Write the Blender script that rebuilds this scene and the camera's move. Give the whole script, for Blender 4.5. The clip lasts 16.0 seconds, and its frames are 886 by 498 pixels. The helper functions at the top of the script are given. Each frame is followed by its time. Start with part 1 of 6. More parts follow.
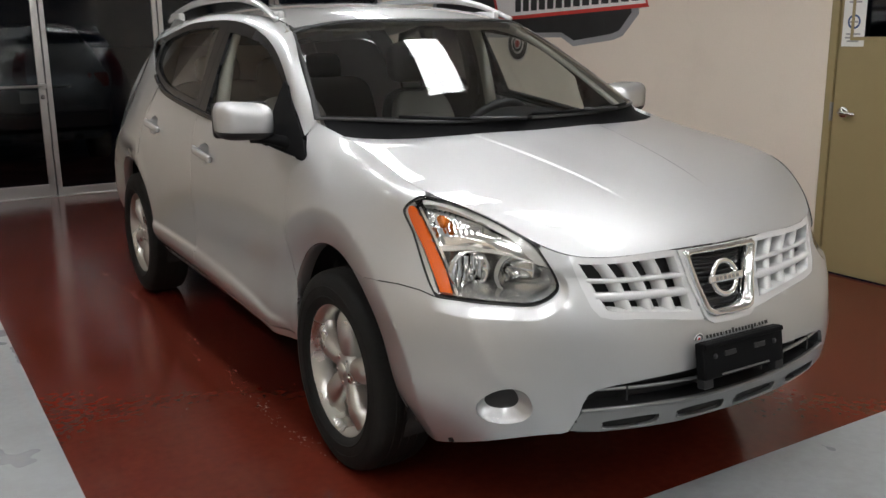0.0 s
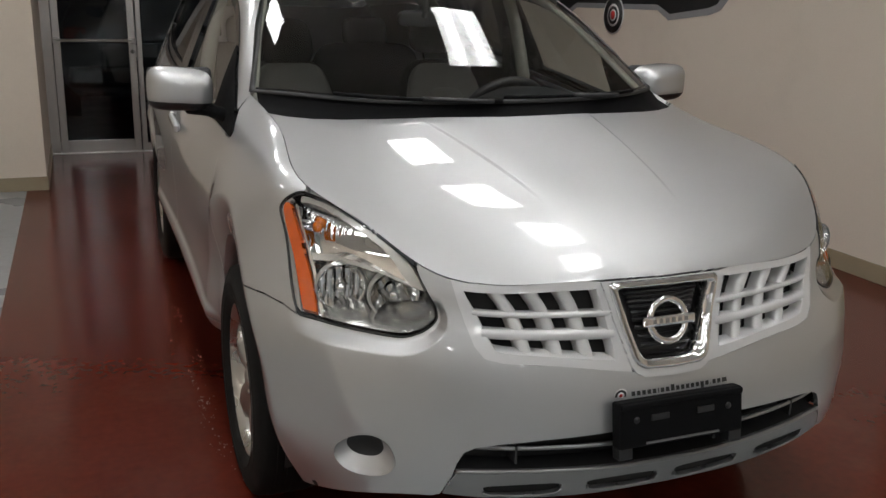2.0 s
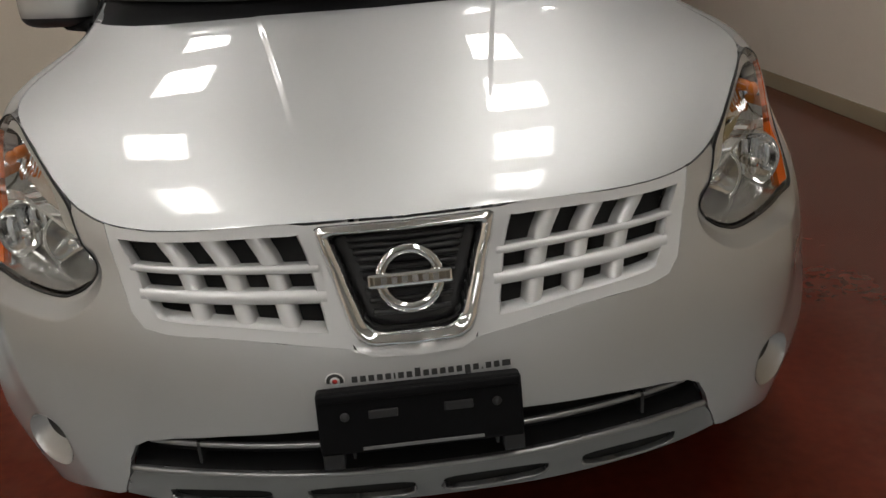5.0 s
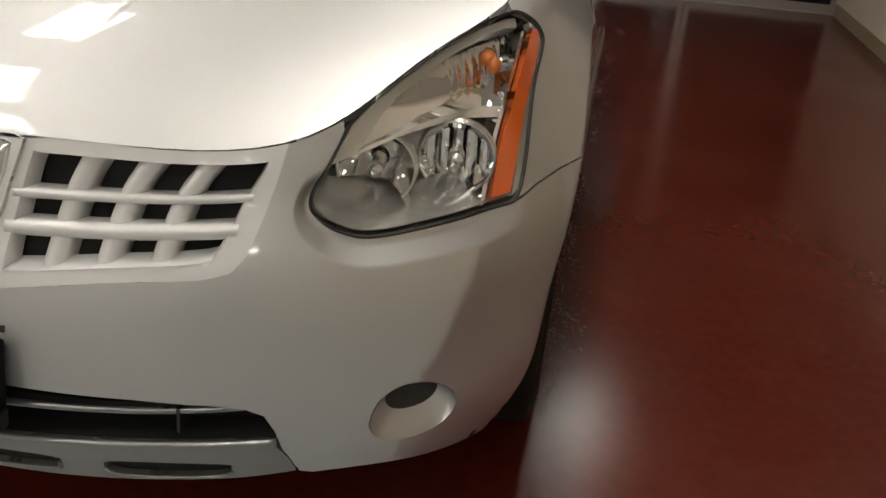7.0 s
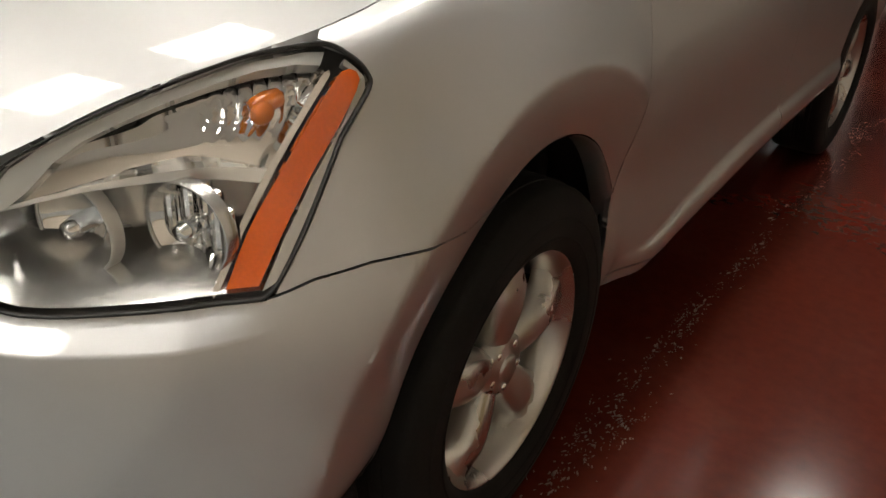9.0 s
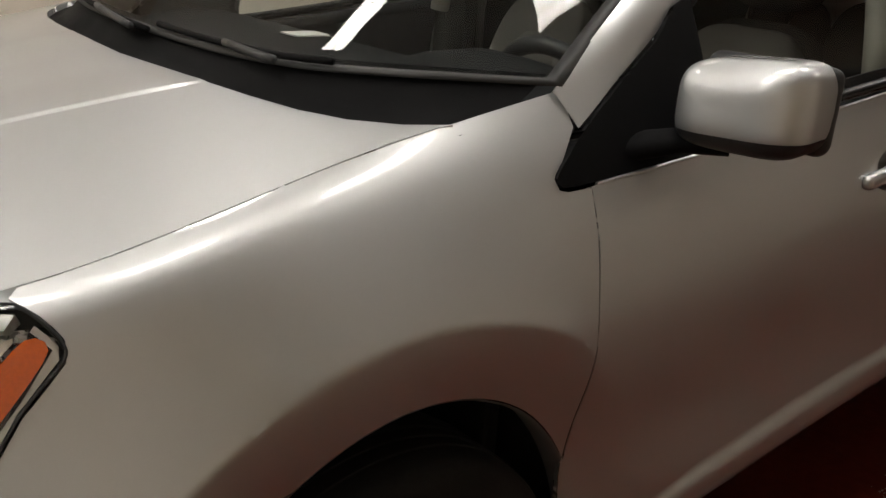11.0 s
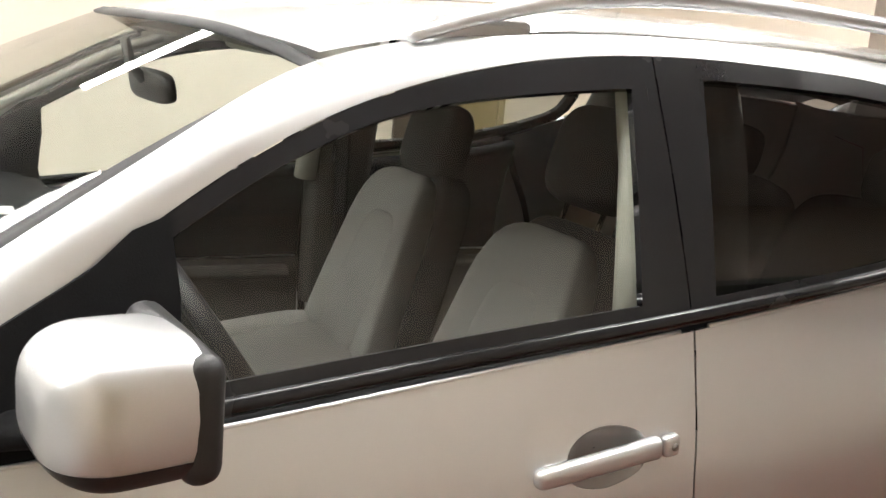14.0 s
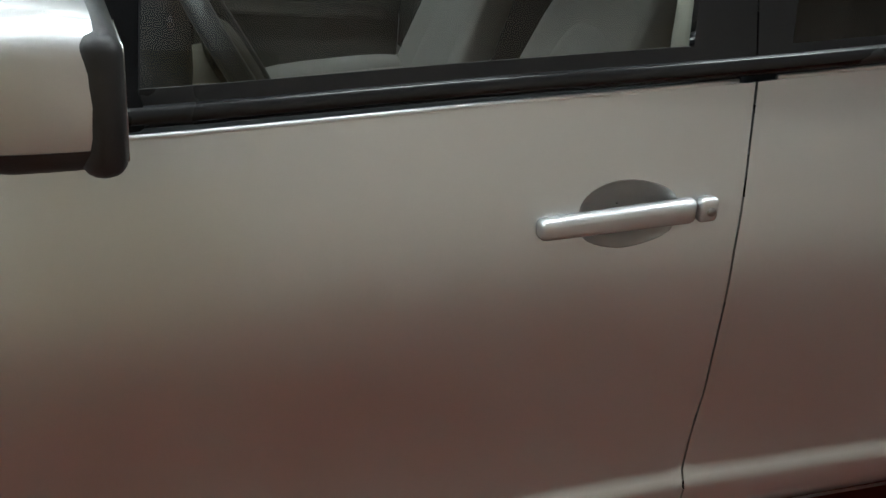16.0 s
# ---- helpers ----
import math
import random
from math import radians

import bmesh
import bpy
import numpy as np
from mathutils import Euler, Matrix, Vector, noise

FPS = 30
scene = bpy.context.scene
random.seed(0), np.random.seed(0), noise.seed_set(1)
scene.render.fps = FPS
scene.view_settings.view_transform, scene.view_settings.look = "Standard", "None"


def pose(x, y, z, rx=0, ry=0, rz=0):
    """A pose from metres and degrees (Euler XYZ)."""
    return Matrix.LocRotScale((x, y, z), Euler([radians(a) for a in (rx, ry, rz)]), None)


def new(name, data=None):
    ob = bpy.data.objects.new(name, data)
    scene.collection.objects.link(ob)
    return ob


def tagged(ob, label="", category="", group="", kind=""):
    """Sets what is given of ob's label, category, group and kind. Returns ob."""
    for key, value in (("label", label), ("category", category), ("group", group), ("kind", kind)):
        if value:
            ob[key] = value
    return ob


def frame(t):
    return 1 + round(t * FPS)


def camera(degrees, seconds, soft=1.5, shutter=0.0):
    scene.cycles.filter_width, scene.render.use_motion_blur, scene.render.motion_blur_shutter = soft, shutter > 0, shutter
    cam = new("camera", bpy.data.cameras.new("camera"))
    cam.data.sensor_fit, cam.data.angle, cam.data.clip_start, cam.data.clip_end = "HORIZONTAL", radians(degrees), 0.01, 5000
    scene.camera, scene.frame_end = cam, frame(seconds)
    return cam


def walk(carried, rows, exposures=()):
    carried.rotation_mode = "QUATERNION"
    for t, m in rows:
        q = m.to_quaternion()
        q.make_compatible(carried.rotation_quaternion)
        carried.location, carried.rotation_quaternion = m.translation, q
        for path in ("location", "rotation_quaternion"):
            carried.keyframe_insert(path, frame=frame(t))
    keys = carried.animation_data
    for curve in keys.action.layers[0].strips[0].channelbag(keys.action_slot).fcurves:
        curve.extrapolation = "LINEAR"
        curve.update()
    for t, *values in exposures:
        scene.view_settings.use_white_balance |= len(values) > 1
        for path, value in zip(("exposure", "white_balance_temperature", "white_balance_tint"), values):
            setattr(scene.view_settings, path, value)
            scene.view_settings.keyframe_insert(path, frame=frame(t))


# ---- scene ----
import mathutils

# ---- world and ceiling light ----
world = bpy.data.worlds.new("night")
world.use_nodes = True
world.node_tree.nodes["Background"].inputs[0].default_value = (.010, .012, .018, 1)
world.node_tree.nodes["Background"].inputs[1].default_value = 0.4
scene.world = world
CEILING = 2.75

# ---- materials ----
def nodes(name):
    m = bpy.data.materials.new(name)
    m.use_nodes = True
    t = m.node_tree
    return m, t, t.nodes["Principled BSDF"]


def add(t, kind, **values):
    n = t.nodes.new(kind)
    for key, v in values.items():
        if key in n.inputs:
            n.inputs[key].default_value = v
    return n


def surface(name, colour, rough=.5, metal=0.0, vary=.12, scale=6.0, grain=60.0, bump=.0, coat=0.0, spec=.5, rough_vary=.08, dirt=None, dirt_amount=.0, dirt_scale=3.0):
    """A painted, moulded or cast surface with colour drift at two scales, gloss drift and fine relief."""
    m, t, p = nodes(name)
    place = t.nodes.new("ShaderNodeTexCoord")
    big = add(t, "ShaderNodeTexNoise", Scale=scale, Detail=4.0)
    fine = add(t, "ShaderNodeTexNoise", Scale=grain, Detail=3.0)
    for n in (big, fine):
        t.links.new(place.outputs["Object"], n.inputs["Vector"])
    mixed = add(t, "ShaderNodeMath")
    mixed.operation = "ADD"
    t.links.new(big.outputs["Fac"], mixed.inputs[0])
    t.links.new(fine.outputs["Fac"], mixed.inputs[1])
    ramp = t.nodes.new("ShaderNodeMapRange")
    ramp.inputs["From Min"].default_value, ramp.inputs["From Max"].default_value = .6, 1.4
    ramp.inputs["To Min"].default_value, ramp.inputs["To Max"].default_value = 1 - vary, 1 + vary
    t.links.new(mixed.outputs[0], ramp.inputs["Value"])
    mul = t.nodes.new("ShaderNodeVectorMath")
    mul.operation = "SCALE"
    mul.inputs[0].default_value = colour
    t.links.new(ramp.outputs[0], mul.inputs["Scale"])
    out = mul.outputs[0]
    if dirt is not None:
        spots = add(t, "ShaderNodeTexNoise", Scale=dirt_scale, Detail=8.0, Roughness=.65)
        t.links.new(place.outputs["Object"], spots.inputs["Vector"])
        cut = t.nodes.new("ShaderNodeMapRange")
        cut.inputs["From Min"].default_value, cut.inputs["From Max"].default_value = .52, .75
        cut.inputs["To Max"].default_value = dirt_amount
        t.links.new(spots.outputs["Fac"], cut.inputs["Value"])
        mix = t.nodes.new("ShaderNodeMix")
        mix.data_type = "RGBA"
        t.links.new(cut.outputs[0], mix.inputs[0])
        t.links.new(out, mix.inputs[6])
        mix.inputs[7].default_value = (*dirt, 1)
        out = mix.outputs[2]
    t.links.new(out, p.inputs["Base Color"])
    r = t.nodes.new("ShaderNodeMapRange")
    r.inputs["From Min"].default_value, r.inputs["From Max"].default_value = .3, .7
    r.inputs["To Min"].default_value, r.inputs["To Max"].default_value = max(rough - rough_vary, .01), rough + rough_vary
    t.links.new(big.outputs["Fac"], r.inputs["Value"])
    t.links.new(r.outputs[0], p.inputs["Roughness"])
    p.inputs["Metallic"].default_value = metal
    p.inputs["Specular IOR Level"].default_value = spec
    p.inputs["Coat Weight"].default_value = coat
    p.inputs["Coat Roughness"].default_value = .03
    if bump:
        b = add(t, "ShaderNodeBump", Strength=bump, Distance=.002)
        t.links.new(fine.outputs["Fac"], b.inputs["Height"])
        t.links.new(b.outputs[0], p.inputs["Normal"])
    return m


def pane(name, tint, gloss=1.5, rough=.0):
    """A sheet of clear or tinted glass: it lets the view through and mirrors by its angle."""
    m = bpy.data.materials.new(name)
    m.use_nodes = True
    t = m.node_tree
    t.nodes.clear()
    out = t.nodes.new("ShaderNodeOutputMaterial")
    clear, shine, mix, f, power, scale = (t.nodes.new(k) for k in ("ShaderNodeBsdfTransparent", "ShaderNodeBsdfGlossy", "ShaderNodeMixShader", "ShaderNodeLayerWeight", "ShaderNodeMath", "ShaderNodeMapRange"))
    clear.inputs[0].default_value = (*tint, 1)
    shine.inputs["Roughness"].default_value = rough
    power.operation = "POWER"
    power.inputs[1].default_value = 4.5
    base = ((gloss - 1) / (gloss + 1)) ** 2
    scale.inputs["To Min"].default_value, scale.inputs["To Max"].default_value = 1.25 * base, .95
    t.links.new(f.outputs["Facing"], power.inputs[0])
    t.links.new(power.outputs[0], scale.inputs["Value"])
    t.links.new(scale.outputs[0], mix.inputs[0])
    t.links.new(clear.outputs[0], mix.inputs[1])
    t.links.new(shine.outputs[0], mix.inputs[2])
    t.links.new(mix.outputs[0], out.inputs[0])
    return m


def glow(name, colour, strength):
    m, t, p = nodes(name)
    p.inputs["Base Color"].default_value = (*colour, 1)
    p.inputs["Emission Color"].default_value = (*colour, 1)
    p.inputs["Emission Strength"].default_value = strength
    return m


SILVER = surface("silver_paint", (.515, .52, .52), .50, .93, vary=.03, scale=3, grain=900, coat=1.0, rough_vary=.04)
GRILLE = surface("silver_grille_paint", (.62, .62, .62), .45, .25, vary=.03, scale=4, grain=900, coat=.8, rough_vary=.03)
LIP_PAINT = surface("satin_silver_plastic", (.25, .25, .25), .34, .8, vary=.06, scale=5, grain=700, coat=.3)
CHROME = surface("chrome", (.80, .80, .80), .05, 1.0, vary=.02, rough_vary=.02)
MIRROR_METAL = surface("lamp_reflector", (.86, .86, .86), .06, 1.0, vary=.02, rough_vary=.02)
BLACK = surface("black_plastic", (.014, .014, .015), .46, 0, vary=.2, grain=500, bump=.15)
GLOSS_BLACK = surface("gloss_black_trim", (.011, .011, .012), .22, 0, spec=.26, vary=.1, grain=300)
RUBBER = surface("tyre_rubber", (.010, .010, .0095), .80, 0, spec=.25, vary=.25, scale=9, grain=140, bump=.25, dirt=(.035, .03, .025), dirt_amount=.2)
SEAL = surface("rubber_seal", (.012, .012, .012), .55, 0, vary=.1)
ALLOY = surface("alloy_wheel", (.56, .555, .53), .30, .92, vary=.05, grain=400, coat=.4)
STEEL = surface("brake_steel", (.30, .29, .28), .38, .9, vary=.2, grain=200, dirt=(.12, .06, .03), dirt_amount=.4)
# near-black that carries the shade inside openings and under the body
VOID = surface("cavity_shade", (.008, .008, .008), .8, 0, vary=.2)
GLASS = pane("clear_glass", (.82, .86, .84))
TINT = pane("privacy_glass", (.24, .245, .25))
TINT_LIGHT = pane("light_tinted_glass", (.62, .63, .61))
LENS = pane("lamp_lens", (.93, .93, .92), 1.45)
AMBER = surface("amber_reflector", (.60, .092, .003), .18, 0, vary=.12, grain=250, coat=.8)
AMBER_BULB = surface("amber_bulb", (.62, .15, .01), .15, 0, vary=.1, coat=.8)
CLOTH = surface("grey_seat_cloth", (.205, .198, .182), .92, 0, vary=.15, scale=7, grain=160, bump=.0, spec=.2)
CLOTH_DARK = surface("dark_seat_cloth", (.028, .028, .027), .92, 0, vary=.15, scale=7, grain=160, bump=.0, spec=.2)
DASH = surface("charcoal_dash_plastic", (.011, .0115, .0125), .7, 0, spec=.08, vary=.15, grain=160)
TRIM_BEIGE = surface("light_grey_trim", (.33, .32, .275), .65, 0, vary=.07, grain=120)
TRIM_GREY = surface("mid_grey_trim", (.062, .062, .055), .65, 0, spec=.2, vary=.1, grain=120)
WALL = surface("cream_wall_paint", (.76, .67, .565), .62, 0, vary=.035, scale=.9, grain=90, bump=.08, dirt=(.50, .42, .33), dirt_amount=.25, dirt_scale=1.1)
BASE = surface("beige_vinyl_base", (.36, .30, .20), .45, 0, vary=.07, grain=120)
KHAKI = surface("khaki_door_paint", (.30, .235, .115), .42, 0, vary=.05, grain=150, bump=.05)
DARK_BROWN = surface("dark_brown_panel", (.07, .05, .035), .5, 0, vary=.1)
PLASTER = surface("white_ceiling_tile", (.78, .77, .74), .9, 0, vary=.05, grain=250, bump=.4)
ALU = surface("brushed_aluminium", (.55, .54, .52), .36, .85, vary=.06, grain=300)
RED_FLOOR = surface("oxide_red_epoxy", (.104, .017, .0095), .18, 0, spec=.27, vary=.20, scale=1.4, grain=28, bump=.10, rough_vary=.05, dirt=(.135, .045, .032), dirt_amount=.40, dirt_scale=2.2)
GREY_FLOOR = surface("grey_epoxy", (.31, .325, .335), .30, 0, vary=.10, scale=1.2, grain=28, bump=.3, rough_vary=.08, dirt=(.22, .21, .20), dirt_amount=.5, dirt_scale=2.4)
ASPHALT = surface("wet_asphalt", (.03, .03, .032), .35, 0, vary=.3, scale=2, grain=120, bump=.5)


def tube_glow():
    """A diffuser with the brighter images of two tubes behind it."""
    m = glow("fluorescent_diffuser", (1.0, .985, .955), 17.0)
    t = m.node_tree
    place, split, dist, off, fall = (t.nodes.new(k) for k in ("ShaderNodeTexCoord", "ShaderNodeSeparateXYZ", "ShaderNodeMath", "ShaderNodeMath", "ShaderNodeMapRange"))
    dist.operation, off.operation = "ABSOLUTE", "COMPARE"
    off.inputs[1].default_value, off.inputs[2].default_value = .072, .034
    fall.inputs["To Min"].default_value, fall.inputs["To Max"].default_value = 11.0, 24.0
    t.links.new(place.outputs["Object"], split.inputs[0])
    t.links.new(split.outputs[0], dist.inputs[0])
    t.links.new(dist.outputs[0], off.inputs[0])
    t.links.new(off.outputs[0], fall.inputs["Value"])
    t.links.new(fall.outputs[0], t.nodes["Principled BSDF"].inputs["Emission Strength"])
    return m


TUBE = tube_glow()
COWL_BLACK = surface("matt_black_cowl", (.006, .006, .0065), .62, 0, vary=.2, grain=500, bump=.15, spec=.06)
GRIT = surface("pale_dried_grit", (.22, .16, .13), .75, 0, vary=.3, scale=30)
PAPER = surface("paper", (.74, .73, .70), .7, 0, vary=.03)
INK_BLACK = surface("black_print", (.02, .02, .02), .5, 0, vary=.05)
INK_RED = surface("red_print", (.55, .04, .03), .45, 0, vary=.06)
INK_GREY = surface("grey_print", (.30, .30, .30), .45, 0, vary=.06)
INK_WHITE = surface("white_print", (.78, .77, .75), .5, 0, vary=.04)
DARK_CAR = surface("dark_grey_car_paint", (.17, .175, .185), .3, .4, vary=.05, coat=.8)
RED_LENS = surface("red_lamp_plastic", (.25, .008, .006), .15, 0, vary=.1, coat=.8)
LAMP_WHITE = surface("bright_lamp_bar", (.85, .85, .84), .16, .6, vary=.03, grain=200, rough_vary=.04)
LAMP_GREY = surface("lamp_housing", (.56, .56, .55), .24, .9, vary=.05, grain=200, rough_vary=.06)
LAMP_SATIN = surface("satin_lamp_bezel", (.58, .58, .56), .33, .75, vary=.04, grain=200, rough_vary=.04)


# ---- mesh tools ----
def part(name, bm, material, parent=None, label="", smooth=True):
    """Links a bmesh as one mesh object, under a thing or a part where one is given."""
    me = bpy.data.meshes.new(name)
    layer = bm.verts.layers.float_vector.get("facing")
    facing = [tuple(v[layer]) for v in bm.verts] if layer is not None else None
    bm.to_mesh(me)
    bm.free()
    if smooth:
        me.polygons.foreach_set("use_smooth", [True] * len(me.polygons))
    if facing:
        me.normals_split_custom_set_from_vertices(facing)
        me.attributes.remove(me.attributes["facing"])
    me.materials.append(material)
    ob = new(name, me)
    if parent is not None:
        ob.parent = parent
    if label:
        tagged(ob, label)
    return ob


def thing(name, label, category, group="", kind="", at=None):
    ob = tagged(new(name), label, category, group, kind)
    if at is not None:
        ob.matrix_basis = at
    return ob


def box(bm, x0, x1, y0, y1, z0, z1, bevel=0.0, m=None, seg=2):
    """A box, with rounded edges where a bevel is given."""
    got = bmesh.ops.create_cube(bm, size=1)["verts"]
    for v in got:
        v.co = Vector(((x0 + x1) / 2 + v.co.x * (x1 - x0), (y0 + y1) / 2 + v.co.y * (y1 - y0), (z0 + z1) / 2 + v.co.z * (z1 - z0)))
    if bevel:
        edges = list({e for v in got for e in v.link_edges})
        made = bmesh.ops.bevel(bm, geom=edges, offset=bevel, segments=seg, profile=.5, affect="EDGES")
        got = list({v for f in made["faces"] for v in f.verts} | {v for v in got if v.is_valid})
    if m is not None:
        bmesh.ops.transform(bm, matrix=m, verts=got)
    return got


def boxed(name, dims, material, parent=None, bevel=.004, label="", m=None):
    bm = bmesh.new()
    box(bm, *dims, bevel=bevel, m=m)
    return part(name, bm, material, parent, label, smooth=False)


def grid_mesh(bm, p, close_u=False, flip=False):
    """Quads over an array of points [i][j]."""
    n, k = p.shape[:2]
    vs = [[bm.verts.new(p[i, j]) for j in range(k)] for i in range(n)]
    for i in range(n if close_u else n - 1):
        for j in range(k - 1):
            a, b, c, d = vs[i][j], vs[(i + 1) % n][j], vs[(i + 1) % n][j + 1], vs[i][j + 1]
            try:
                bm.faces.new((a, d, c, b) if flip else (a, b, c, d))
            except ValueError:
                pass
    return vs


def tube(bm, way, radius, sides=10, squash=None, caps=True):
    """A bar swept along points; radius one number or one for each point; squash: height over width."""
    way = [Vector(p) for p in way]
    rad = radius if isinstance(radius, (list, tuple)) else [radius] * len(way)
    rings = []
    for i, p in enumerate(way):
        d = (way[min(i + 1, len(way) - 1)] - way[max(i - 1, 0)]).normalized()
        side = d.cross(Vector((0, 0, 1)))
        side = Vector((1, 0, 0)) if side.length < 1e-3 else side.normalized()
        up = side.cross(d)
        ring = []
        for k in range(sides):
            a = 2 * math.pi * k / sides
            ring.append(bm.verts.new(p + side * math.cos(a) * rad[i] + up * math.sin(a) * rad[i] * (squash or 1)))
        rings.append(ring)
    for a, b in zip(rings, rings[1:]):
        for k in range(sides):
            bm.faces.new((a[k], a[(k + 1) % sides], b[(k + 1) % sides], b[k]))
    if caps:
        bm.faces.new(rings[0][::-1])
        bm.faces.new(rings[-1])
    bmesh.ops.recalc_face_normals(bm, faces=bm.faces)


def lathe(bm, profile, n=48, m=None, closed=False):
    """Turns (radius, height) pairs about the z axis."""
    ring = []
    for k in range(n):
        a = 2 * math.pi * k / n
        ring.append([Vector((r * math.cos(a), r * math.sin(a), h)) for r, h in profile])
    vs = [[bm.verts.new(m @ c if m is not None else c) for c in row] for row in ring]
    made = []
    k = len(profile)
    for i in range(n):
        for j in range(k if closed else k - 1):
            q = [vs[i][j], vs[(i + 1) % n][j], vs[(i + 1) % n][(j + 1) % k], vs[i][(j + 1) % k]]
            made.append(bm.faces.new(q))
    bmesh.ops.remove_doubles(bm, verts=[v for row in vs for v in row], dist=1e-6)
    return vs


def smooth_loop(points, n=8, closed=True):
    """A rounded outline through points (uniform Catmull-Rom); a point given twice stays a corner."""
    p = np.asarray(points, float)
    k = len(p)
    out = []
    for i in range(k if closed else k - 1):
        a, b, c, d = (p[(i + o) % k] if closed else p[min(max(i + o, 0), k - 1)] for o in (-1, 0, 1, 2))
        if np.allclose(b, c):
            continue
        if np.allclose(a, b):
            a = 2 * b - c
        if np.allclose(c, d):
            d = 2 * c - b
        for s in range(n):
            t = s / n
            out.append(.5 * (2 * b + (c - a) * t + (2 * a - 5 * b + 4 * c - d) * t * t + (3 * b - a - 3 * c + d) * t ** 3))
    if not closed:
        out.append(p[-1])
    return np.array(out)


def resample(loop, step):
    """Points at even steps round a closed outline; sharp corners are kept."""
    p = np.asarray(loop, float)
    out = []
    for a, b in zip(p, np.roll(p, -1, 0)):
        n = max(1, int(round(np.linalg.norm(b - a) / step)))
        for s in range(n):
            out.append(a + (b - a) * s / n)
    return np.array(out)


def inset(loop, d):
    """Moves a closed outline inwards by d."""
    p = np.asarray(loop, float)
    area = .5 * np.sum(p[:, 0] * np.roll(p[:, 1], -1) - np.roll(p[:, 0], -1) * p[:, 1])
    s = 1 if area > 0 else -1
    a = p - np.roll(p, 1, 0)
    b = np.roll(p, -1, 0) - p
    n = lambda e: np.column_stack([-e[:, 1], e[:, 0]]) / np.maximum(np.linalg.norm(e, axis=1), 1e-9)[:, None]
    m = n(a) + n(b)
    m = m / np.maximum((m * m).sum(1), .6)[:, None] * 2
    return p + s * d * m


def inside(loop, q):
    x, y = q[:, 0], q[:, 1]
    hit = np.zeros(len(q), bool)
    p = np.asarray(loop)
    for (x0, y0), (x1, y1) in zip(p, np.roll(p, -1, 0)):
        if y0 != y1:
            hit ^= ((y0 > y) != (y1 > y)) & (x < (x1 - x0) * (y - y0) / (y1 - y0) + x0)
    return hit


